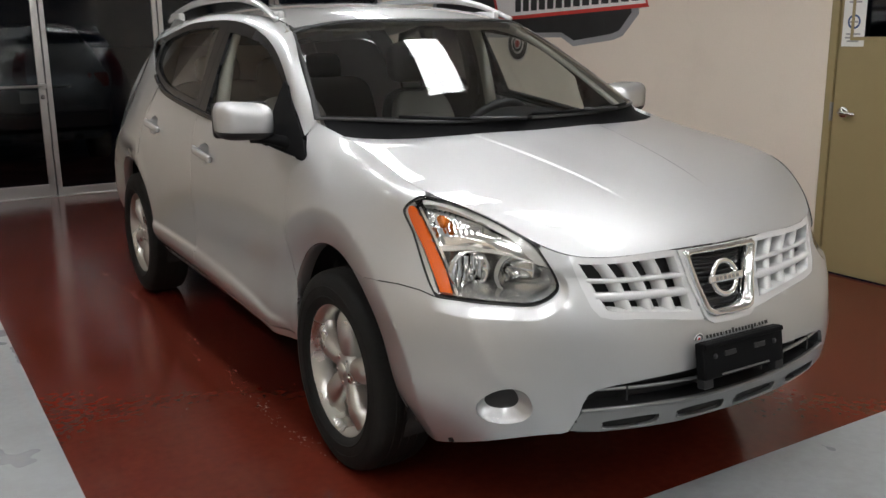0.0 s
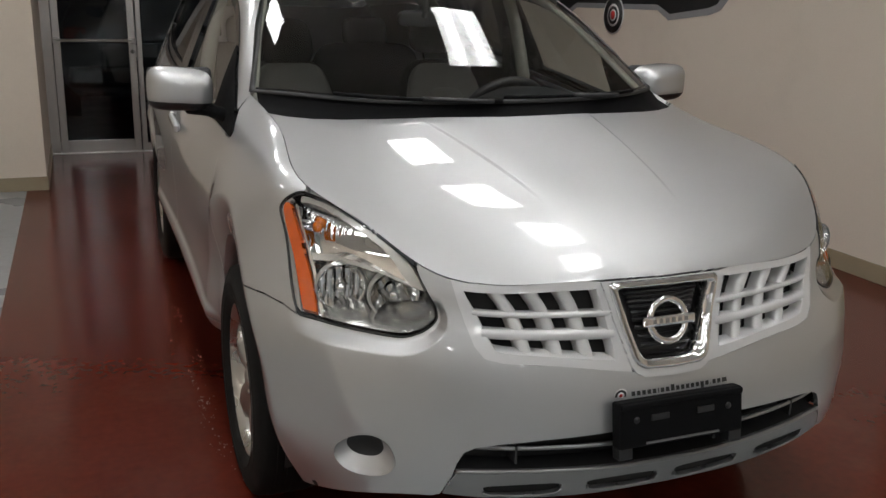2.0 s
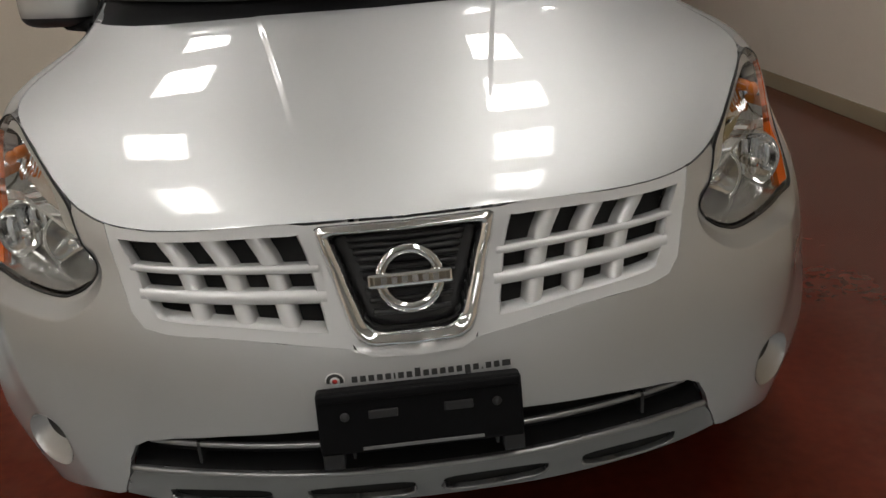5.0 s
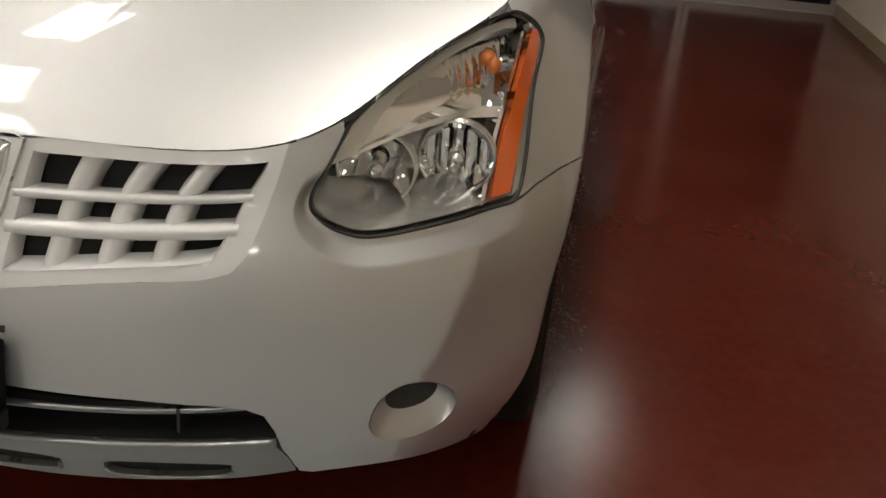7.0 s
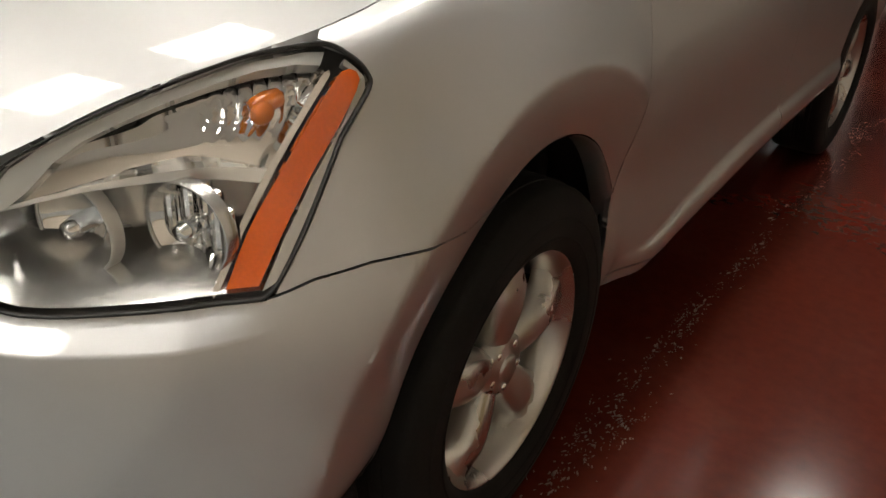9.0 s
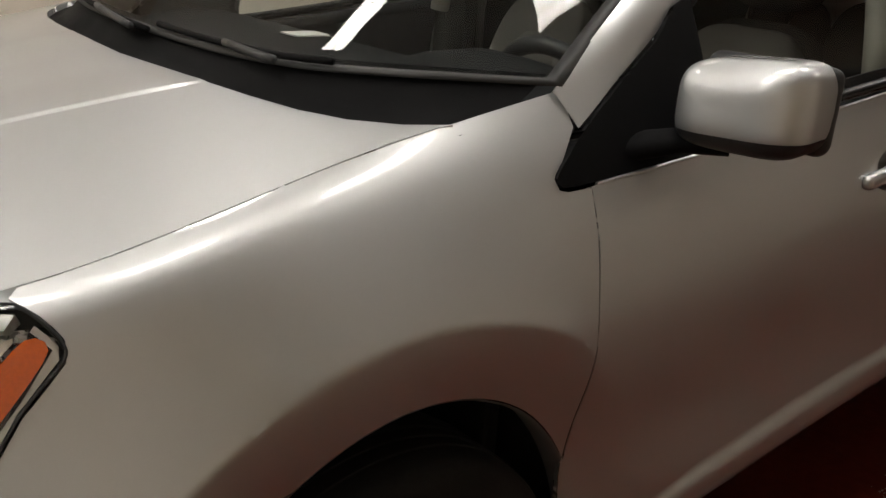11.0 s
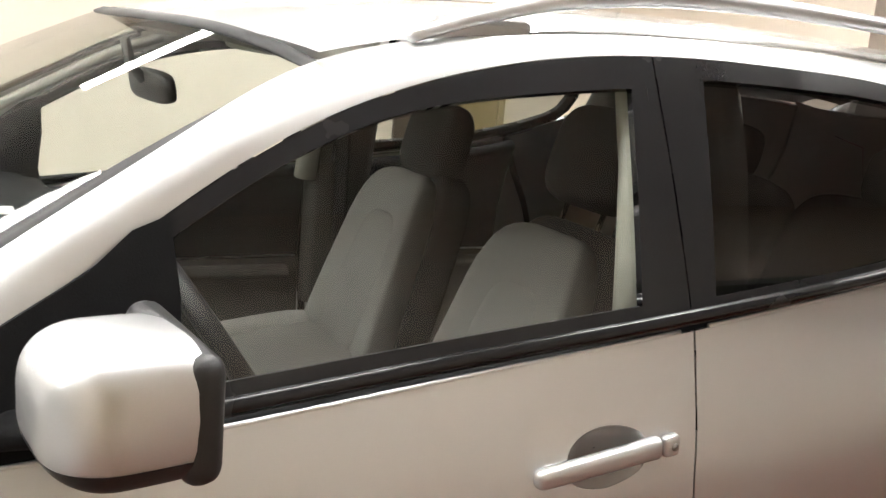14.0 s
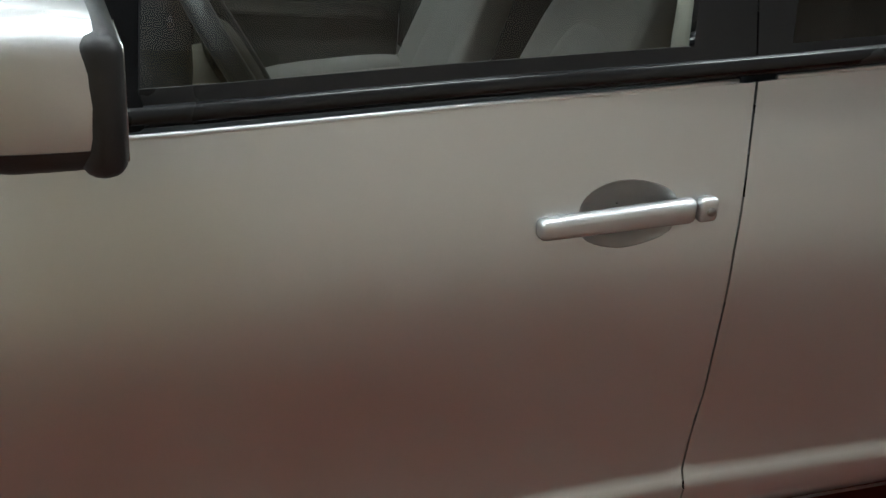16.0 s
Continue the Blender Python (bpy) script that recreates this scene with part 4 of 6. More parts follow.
    chamber = smooth_loop([(.668, .598), (.76, .592), (.86, .573), (.988, .545), (1.030, .583), (1.085, .628), (1.078, .660), (.99, .684), (.90, .682), (.80, .678), (.70, .655)], 3)
    skin(bm, front_at, chamber, step=.007, depth=0, mirror=sign, proud=-.040)
    for v in bm.verts:
        across = v.co.x * sign + v.co.y
        grown = ease(np.array([(v.co.x * sign - .655) / .05]))[0]
        low = ease(np.array([(.925 - v.co.z) / .030]))[0]
        v.co += Vector((.0, .0040 * grown * (1 - low) * math.sin(across * 2 * math.pi / .024) - .018 * low, .0))
    bm.verts.layers.float_vector.remove(bm.verts.layers.float_vector["facing"])
    part("indicator_reflector", bm, MIRROR_METAL, lamp, "fluted indicator reflector")
    c = np.array((.738, -.520, .938))
    bm = bmesh.new()
    bmesh.ops.create_uvsphere(bm, u_segments=18, v_segments=12, radius=.014)
    bmesh.ops.transform(bm, matrix=Matrix.Translation(Vector(c * (sign, 1, 1))) @ Matrix.Diagonal((.8, 1.2, 1, 1)), verts=bm.verts)
    part("indicator_bulb", bm, AMBER_BULB, lamp, "amber indicator bulb")
    bm = bmesh.new()
    lathe(bm, [(0, .024), (.010, .020), (.013, .0), (.012, -.02)], 20, m=Matrix.Translation(Vector((c + (-.012, .018, .006)) * (sign, 1, 1))) @ Vector((.1 * sign, -1, 0)).to_track_quat("Z", "Y").to_matrix().to_4x4())
    part("bulb_cap", bm, AMBER_BULB, lamp)

# ---- wings, bonnet, doors, roof ----
DOOR_LINE = [(.358, 1.036), (.356, .96), (.347, .87), (.341, .78), (.339, .68), (.340, .58), (.344, .45), (.350, .33)]


def edge_uv(u0, u1, n, v=.7):
    return [(u, v) for u in np.linspace(u0, u1, n)]


arch_rear = [tuple(q) for q in front_yz(arc(*ARCH_F, 117, -12, 40))]
lamp_side = [(.985, .458), (1.024, .497), (1.082, .559), (1.132, .590), (1.134, .608), (1.114, .640), (1.095, .668), (1.085, .684)]
WING = edge_uv(1.10, 1.985, 30) + [(1.985, .655), (1.958, .632), (1.936, .614), (1.924, .605), (1.926, .598), (1.94, .5955)] + [tuple(q) for q in front_yz(DOOR_LINE)]
WING += arch_rear[::-1] + SEAM[:-1] + [(.978, .4495)] + lamp_side
for sign in (1, -1):
    wing = panel("front_wing", front_at, WING, SILVER, car, mirror=sign, step=.017, gap=GAP * 1.25, edge_step=.013, lines=ARCH_FOLDS)

hood_edge = [(x, y) for x, y, z in edge_way if y < .160]
rear_edge = [(.722, .162), (.671, .112), (.601, .068), (.52, .040), (.414, .022), (.24, .004), (0, -.008)]
half = hood_edge[::4] + rear_edge
HOOD = mirrored([(0, hood_edge[0][1])] + half[1:])
bonnet = panel("bonnet", hood_at, HOOD, SILVER, car, "silver bonnet with two pressed ridges", step=.026, gap=GAP * .8, edge_step=.016, depth=.018, lines=[[(s * (ridge_at(y) + w), y) for y in np.linspace(-.72, .05, 60)] for s in (1, -1) for w in (.005, .001, -.005, -.010)])
bm = bmesh.new()
skin(bm, hood_at, inset(HOOD, .006), step=.06, depth=0, proud=-.030)
part("bonnet_seal", bm, SEAL, bonnet)

# cowl, windscreen, wipers
bm = bmesh.new()
ss = np.linspace(-1, 1, 50)
rows = []
for k in range(6):
    t = k / 5
    a = hood_at(np.column_stack([ss * .735, np.interp(np.abs(ss) * .735, [q[0] for q in rear_edge[::-1]], [q[1] for q in rear_edge[::-1]])]))
    a[:, 2] -= .012
    b = screen_at(np.column_stack([ss * .985, np.full(50, .075)]))
    p = a * (1 - t) + b * t
    p[:, 2] -= .018 * math.sin(math.pi * t)
    rows.append(p)
grid_mesh(bm, np.array(rows).transpose(1, 0, 2))
bmesh.ops.recalc_face_normals(bm, faces=bm.faces)
cowl = part("cowl", bm, COWL_BLACK, car, "black plastic windscreen cowl")
SCREEN = np.array([(s, t) for s, t in ([(x, .05) for x in np.linspace(-.996, .996, 24)] + [(.996, t) for t in np.linspace(.1, .985, 14)] + [(x, .985) for x in np.linspace(.9, -.996, 24)] + [(-.996, t) for t in np.linspace(.9, .1, 14)])])
screen = panel("windscreen", screen_at, SCREEN, GLASS, car, "curved clear windscreen", step=.09, depth=0, edge_step=.08)
screen.visible_shadow = False
bm = bmesh.new()
loop = resample(SCREEN, .05)
rows = []
for d, lift in ((-.018, -.002), (-.011, .003), (.005, .003), (.006, -.003)):
    grow = np.where(loop[:, 1] > .97, d, max(d, -.007))
    uv = np.column_stack([loop[:, 0] * (1 - max(d, -.007) / .70), loop[:, 1] - grow / .30 * (loop[:, 1] - .5)])
    p = screen_at(uv)
    p[:, 2] += lift * .8
    p[:, 1] -= lift * .6
    rows.append(p)
grid_mesh(bm, np.array(rows).transpose(1, 0, 2), close_u=True)
bmesh.ops.recalc_face_normals(bm, faces=bm.faces)
part("windscreen_seal", bm, SEAL, screen, "black windscreen seal")


def on_screen(s, t, lift):
    p = screen_at((s, t))[0]
    return Vector((p[0], p[1] - lift * .6, p[2] + lift * .8))


for a, b, pivot in (((-.72, .060), (.0, .035), (-.05, .02)), ((.02, .060), (.70, .050), (.58, .025))):
    bm = bmesh.new()
    tube(bm, [on_screen(*(np.array(a) + (np.array(b) - a) * k / 10), .012) for k in range(11)], .006, 8)
    wiper = part("wiper", bm, COWL_BLACK, car, "black windscreen wiper")
    bm = bmesh.new()
    mid = np.array(a) * .5 + np.array(b) * .5
    tube(bm, [on_screen(*(np.array(pivot) + (mid - pivot) * k / 6), .022 - .001 * k) for k in range(7)], .007, 8)
    part("wiper_arm", bm, BLACK, wiper)

# pillars and roof rails of the body
for sign in (1, -1):
    bm = bmesh.new()
    t, v = np.meshgrid(np.linspace(0, 1, 90), np.linspace(0, 1, 12), indexing="ij")
    p = cant_at(np.column_stack([t.ravel(), v.ravel()])).reshape(90, 12, 3) * (sign, 1, 1)
    grid_mesh(bm, p, flip=sign > 0)
    bmesh.ops.recalc_face_normals(bm, faces=bm.faces)
    part("roof_side", bm, SILVER, car, "silver windscreen pillar and roof side")
    bm = bmesh.new()
    rail = [(.602, 1.02, 1.53), (.590, 1.14, 1.567), (.580, 1.30, 1.606), (.572, 1.55, 1.634), (.565, 1.9, 1.640), (.556, 2.3, 1.628), (.545, 2.65, 1.592), (.535, 2.85, 1.550)]
    way = smooth_loop([(x * sign, y, z) for x, y, z in rail], 6, closed=False)
    tube(bm, [tuple(q) for q in way], [.012 + .010 * math.sin(math.pi * min(max(i / (len(way) - 1), .08), .92)) for i in range(len(way))], 12, squash=.8)
    rr = part("roof_rail", bm, SILVER, car, "raised silver roof rail")
    for y in (1.16, 2.62):
        z = np.interp(y, [q[1] for q in rail], [q[2] for q in rail])
        boxed("rail_foot", (.555 * sign - .018, .555 * sign + .018, y - .09, y + .09, z - .055, z - .004), SILVER, rr, bevel=.012)

ROOF = mirrored([(0, .722), (.25, .750), (.45, .822), (.575, .893)] + [(x, y) for x, y in ((.572, 1.20), (.568, 1.65), (.56, 2.2), (.54, 2.8), (.495, 3.36))] + [(0, 3.44)])


def roof_fit(xy):
    """The roof skin, brought down onto the roof's edge line."""
    xy = np.atleast_2d(xy)
    p = roof_at(xy)
    e = roof_edge(np.linspace(.27, 1, 120))
    xe, ze = np.interp(xy[:, 1], e[:, 1], e[:, 0]), np.interp(xy[:, 1], e[:, 1], e[:, 2])
    at = roof_at(np.column_stack([xe, xy[:, 1]]))[:, 2]
    p[:, 2] += (ze - at) * np.clip(np.abs(xy[:, 0]) / xe, 0, 1.1) ** 4
    return p


panel("roof", roof_fit, ROOF, SILVER, car, "silver roof skin", step=.06, edge_step=.03)

# rear end
bm = bmesh.new()
top = roof_fit(np.column_stack([np.linspace(-.48, .48, 16), np.full(16, 3.40)]))
low = np.column_stack([np.linspace(-.56, .56, 16), 3.56 - .10 * np.linspace(-1, 1, 16) ** 2, np.full(16, 1.16)])
low2 = np.column_stack([np.linspace(-.54, .54, 16), 3.45 - .08 * np.linspace(-1, 1, 16) ** 2, np.full(16, 1.39)])
grid_mesh(bm, np.array([top, low2]).transpose(1, 0, 2))
bmesh.ops.recalc_face_normals(bm, faces=bm.faces)
part("rear_window", bm, TINT, car, "dark tinted rear window")


def door_panel(name, outline_yz, sign, label=""):
    return panel(name, side_at, side_yz(outline_yz), SILVER, car, label, mirror=sign, step=.035, gap=GAP, edge_step=.02)


def along(rows, n):
    r = np.array(rows)
    ys = np.linspace(r[0, 0], r[-1, 0], n)
    return [(y, z) for y, z in zip(ys, basis(r[:, 0], ys) @ r[:, 1])]


BELT = [(.36, 1.040), (.655, 1.062), (1.0, 1.098), (1.42, 1.139), (1.727, 1.170), (1.97, 1.200), (2.15, 1.243), (2.30, 1.297)]
rb = np.array(BELT)


def belt(y):
    return basis(rb[:, 0], y) @ rb[:, 1]


SHUT = [(1.424, 1.135), (1.423, 1.04), (1.424, .91), (1.436, .78), (1.449, .66), (1.452, .52), (1.450, .374)]
FRONT_DOOR = [(y, z - .004) for y, z in along([q for q in zip(np.linspace(.358, 1.4236, 12), belt(np.linspace(.358, 1.4236, 12)))], 24)] + SHUT[1:] + [(y, .376) for y in np.linspace(1.35, .40, 12)] + [(.3495, .384)] + DOOR_LINE[1:-1][::-1]
REAR_DOOR = [(y, z - .004) for y, z in zip(np.linspace(1.4244, 2.12, 18), belt(np.linspace(1.4244, 2.12, 18)))] + [(2.20, 1.10), (2.28, .98), (2.33, .86)] + arc(2.69, .405, .44, 118, 180, 12)[0:] + [(2.24, .376)] + [(y, .376) for y in np.linspace(2.1, 1.52, 8)] + SHUT[1:][::-1]
HANDLE_CUP = smooth_loop([(1.187, .975), (1.21, .998), (1.248, 1.007), (1.289, 1.002), (1.32, .985), (1.318, .945), (1.275, .926), (1.235, .923), (1.193, .938)], 4)


def ledge_line(lift):
    ys = np.linspace(.36, 2.3, 90)
    return side_yz(np.column_stack([ys, np.interp(ys, (.40, .70, 1.05, 1.45, 1.95), (.400, .450, .478, .500, .512)) + lift]))


SILL_FOLDS = [ledge_line(w) for w in (.014, -.004, -.022, -.05)]


def door(sign, front):
    y0 = 0 if front else .80
    zup = 0 if front else .062
    outline = FRONT_DOOR if front else REAR_DOOR
    cup = HANDLE_CUP + (y0, zup)
    bm = bmesh.new()
    skin(bm, side_at, side_yz(outline), holes=[side_yz(cup)], mirror=sign, step=.030, gap=GAP * 1.2, edge_step=.015, lines=SILL_FOLDS)
    skin_ob = part("front_door" if front else "rear_door", bm, SILVER, car, "silver door with a pull handle")
    # dished cup and handle
    bm = bmesh.new()
    loop = resample(cup, .012)
    p = side_at(side_yz(loop))
    mid = p.mean(0)
    rows = [mid + (p - mid) * 1.05 - (.0012, 0, 0), mid + (p - mid) * .93 - (.006, 0, 0), mid + (p - mid) * .7 - (.020, 0, 0), mid + (p - mid) * .35 - (.027, 0, 0), mid + (p - mid) * .02 - (.029, 0, 0)]
    grid_mesh(bm, (np.array(rows) * (sign, 1, 1)).transpose(1, 0, 2), close_u=True)
    bmesh.ops.recalc_face_normals(bm, faces=bm.faces)
    for f in bm.faces:
        if f.normal.x * sign < 0:
            f.normal_flip()
    part("handle_cup", bm, SILVER, skin_ob)
    x = side_at(side_yz([(1.26 + y0, .965 + zup)]))[0, 0]
    m = pose((x + .010) * sign, 1.2540 + y0, .9630 + zup, 5.2)
    bm = bmesh.new()
    for v in box(bm, -.012, .013, -.128, .0962, -.0182, .0172, bevel=.0115, seg=5):
        v.co.z *= 1 - .16 * ease(np.array([(-.02 - v.co.y) / .10]))[0]
        v.co.x -= .006 * ease(np.array([(abs(v.co.y + .015) - .05) / .07]))[0]
    bmesh.ops.transform(bm, matrix=m, verts=bm.verts)
    part("door_handle", bm, SILVER, skin_ob, "silver pull handle")
    bm = bmesh.new()
    box(bm, -.010, .0085, .0968, .125, -.0172, .0172, bevel=.007, seg=4, m=m)
    part("lock_cap", bm, SILVER, skin_ob)
    bm = bmesh.new()
    lathe(bm, [(0, .002), (.005, .003), (.0065, 0)], 16, m=m @ pose(.0095 * sign, .112, 0, 0, 90 * sign))
    part("key_slot", bm, STEEL, skin_ob)
    return skin_ob


def line_seal(name, surf, find, line, sign, parent, half=.012, sunk=.010):
    """A dark strip behind a shut line: rubber seal and, near flush, gap shade."""
    p = np.array(line)
    d = np.gradient(p, axis=0)
    n = np.column_stack([-d[:, 1], d[:, 0]]) / np.linalg.norm(d, axis=1)[:, None]
    bm = bmesh.new()
    rows = [surf(find(p + n * w)) - np.array((sunk * (1 + .4 * (w == 0)), 0, 0)) for w in (-half, 0, half)]
    grid_mesh(bm, np.array(rows) * (sign, 1, 1))
    part(name, bm, SEAL, parent)


def resample_line(rows, n):
    r = np.array(rows, float)
    zs = np.linspace(r[0, 1], r[-1, 1], n)
    return np.column_stack([np.interp(zs, r[::-1, 1], r[::-1, 0]), zs])


doors = {}
for sign in (1, -1):
    for front in (True, False):
        doors[sign, front] = door(sign, front)
    # raised almost flush, this strip draws the dark of the wing-to-door gap
    line_seal("door_seal_shade", side_at, side_yz, resample_line(DOOR_LINE[1:], 40), sign, doors[sign, True], .0030, .0014)
    line_seal("door_seal_shade", side_at, side_yz, [(1.424, 1.116)] + SHUT[1:], sign, doors[sign, False])
    line_seal("door_seal_shade", side_at, side_yz, [(2.12, 1.225), (2.20, 1.10), (2.28, .98), (2.33, .86)], sign, doors[sign, False])
    # sill and quarter
    SILL = [(.37, .371), (.8, .371), (1.5, .371), (2.22, .371), (2.25, .356), (2.0, .345), (1.2, .340), (.38, .341)]
    panel("sill", side_at, side_yz(SILL), SILVER, car, mirror=sign, step=.05, depth=.03)
    QUARTER = [(2.125, 1.236), (2.18, 1.252), (2.24, 1.275), (2.30, 1.297), (2.36, 1.322), (2.50, 1.372), (2.60, 1.41), (2.69, 1.437), (2.95, 1.435), (3.18, 1.418)] + [(3.26, 1.25), (3.28, 1.0), (3.28, .75), (3.26, .42)] + [(3.10, .37)] + arc(2.69, .405, .392, -8, 122, 30) + [(2.335, .86), (2.285, .98), (2.205, 1.10)]
    bm = bmesh.new()
    uvq = side_yz(QUARTER)
    skin(bm, side_at, uvq, mirror=sign, step=.045, gap=GAP, edge_step=.03)
    part("rear_quarter", bm, SILVER, car, "silver rear quarter panel")
    bm = bmesh.new()
    u, v = np.meshgrid(np.linspace(4.93, 6.0, 40), np.linspace(0, .62, 24), indexing="ij")
    grid_mesh(bm, side_at(np.column_stack([u.ravel(), v.ravel()])).reshape(40, 24, 3) * (sign, 1, 1))
    bmesh.ops.recalc_face_normals(bm, faces=bm.faces)
    part("tailgate_half", bm, SILVER, car, "silver tailgate and rear bumper")
    bm = bmesh.new()
    skin(bm, side_at, [(5.36, .42), (5.54, .42), (5.55, .58), (5.38, .59), (5.33, .52)], mirror=sign, step=.05, depth=.01, proud=.006)
    part("tail_lamp", bm, RED_LENS, car, "red tail lamp")
    # arch lips
    for name, find, surf, (yc, zc, r) in (("f", front_yz, front_at, ARCH_F), ("r", side_yz, side_at, ARCH_R)):
        bm = bmesh.new()
        ring = arc(yc, zc, r, -10, 190, 40)
        try_uv = find(ring)
        p = surf(try_uv)
        rows = [p + (0, 0, 0), p * (1, 1, 1) - (.006, 0, 0) + np.column_stack([np.zeros(41), (yc - p[:, 1]) * .012, (zc - p[:, 2]) * .012]), p - (.05, 0, 0) + np.column_stack([np.zeros(41), (yc - p[:, 1]) * .01, (zc - p[:, 2]) * .01])]
        grid_mesh(bm, (np.array(rows) * (sign, 1, 1)).transpose(1, 0, 2))
        bmesh.ops.recalc_face_normals(bm, faces=bm.faces)
        part("arch_lip", bm, SILVER, car)
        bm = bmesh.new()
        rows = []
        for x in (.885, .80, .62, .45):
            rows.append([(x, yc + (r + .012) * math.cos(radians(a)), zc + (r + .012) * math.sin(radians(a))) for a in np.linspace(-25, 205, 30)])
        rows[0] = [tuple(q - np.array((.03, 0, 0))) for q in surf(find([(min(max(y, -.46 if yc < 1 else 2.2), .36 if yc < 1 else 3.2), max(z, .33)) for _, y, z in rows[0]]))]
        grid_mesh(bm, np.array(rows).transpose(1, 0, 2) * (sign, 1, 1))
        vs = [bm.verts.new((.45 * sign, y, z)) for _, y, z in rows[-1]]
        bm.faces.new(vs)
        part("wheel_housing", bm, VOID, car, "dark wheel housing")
    boxed("mud_flap", (.70 * sign - (0 if sign > 0 else .13), .70 * sign + (.13 if sign > 0 else 0), .352, .368, .24, .43), BLACK, car, bevel=.004, label="black mud flap")
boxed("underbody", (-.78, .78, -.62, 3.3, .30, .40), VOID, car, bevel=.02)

# ---- side glass, black frames, mirrors ----
wt = np.asarray(WINDOW_TOP)


def top_z(y):
    return basis(wt[:, 0], y) @ wt[:, 1]


def side_frame(name, outline, holes, material, sign, parent, proud=0.0, label="", depth=.014):
    bm = bmesh.new()
    skin(bm, glass_side_at, outline, holes=holes, mirror=sign, step=.05, depth=depth, proud=proud, edge_step=.018)
    return part(name, bm, material, parent, label)


ys = np.linspace(.365, 1.4215, 40)
FR_OUT = [(y, z) for y, z in zip(ys, top_z(ys) - .002)] + [(1.4215, 1.30), (1.4215, 1.16)] + [(y, z) for y, z in zip(ys[::-1], belt(ys[::-1]) + .0)]
yi = np.linspace(.640, 1.372, 34)
FR_IN = [(y, z) for y, z in zip(yi, top_z(yi) - .030 - .020 * ease((yi - .9) / .4))] + [(1.366, 1.44), (1.352, 1.33), (1.332, 1.170)] + [(y, z) for y, z in zip(np.linspace(1.30, .640, 26), belt(np.linspace(1.30, .640, 26)) + .040)]
yr = np.linspace(1.4245, 2.30, 34)
RR_OUT = [(y, z) for y, z in zip(yr, top_z(yr) - .002)] + [(2.345, 1.43), (2.352, 1.38), (2.335, 1.332), (2.30, 1.297)] + [(y, z) for y, z in zip(yr[::-1][1:], belt(yr[::-1][1:]))]
yq = np.linspace(1.520, 2.26, 28)
RR_IN = [(y, z) for y, z in zip(yq, top_z(yq) - .034)] + [(2.300, 1.415), (2.305, 1.38), (2.285, 1.335)] + [(y, z) for y, z in zip(np.linspace(2.25, 1.475, 26), belt(np.linspace(2.25, 1.475, 26)) + .034)]
FR_IN_LEFT = FR_IN
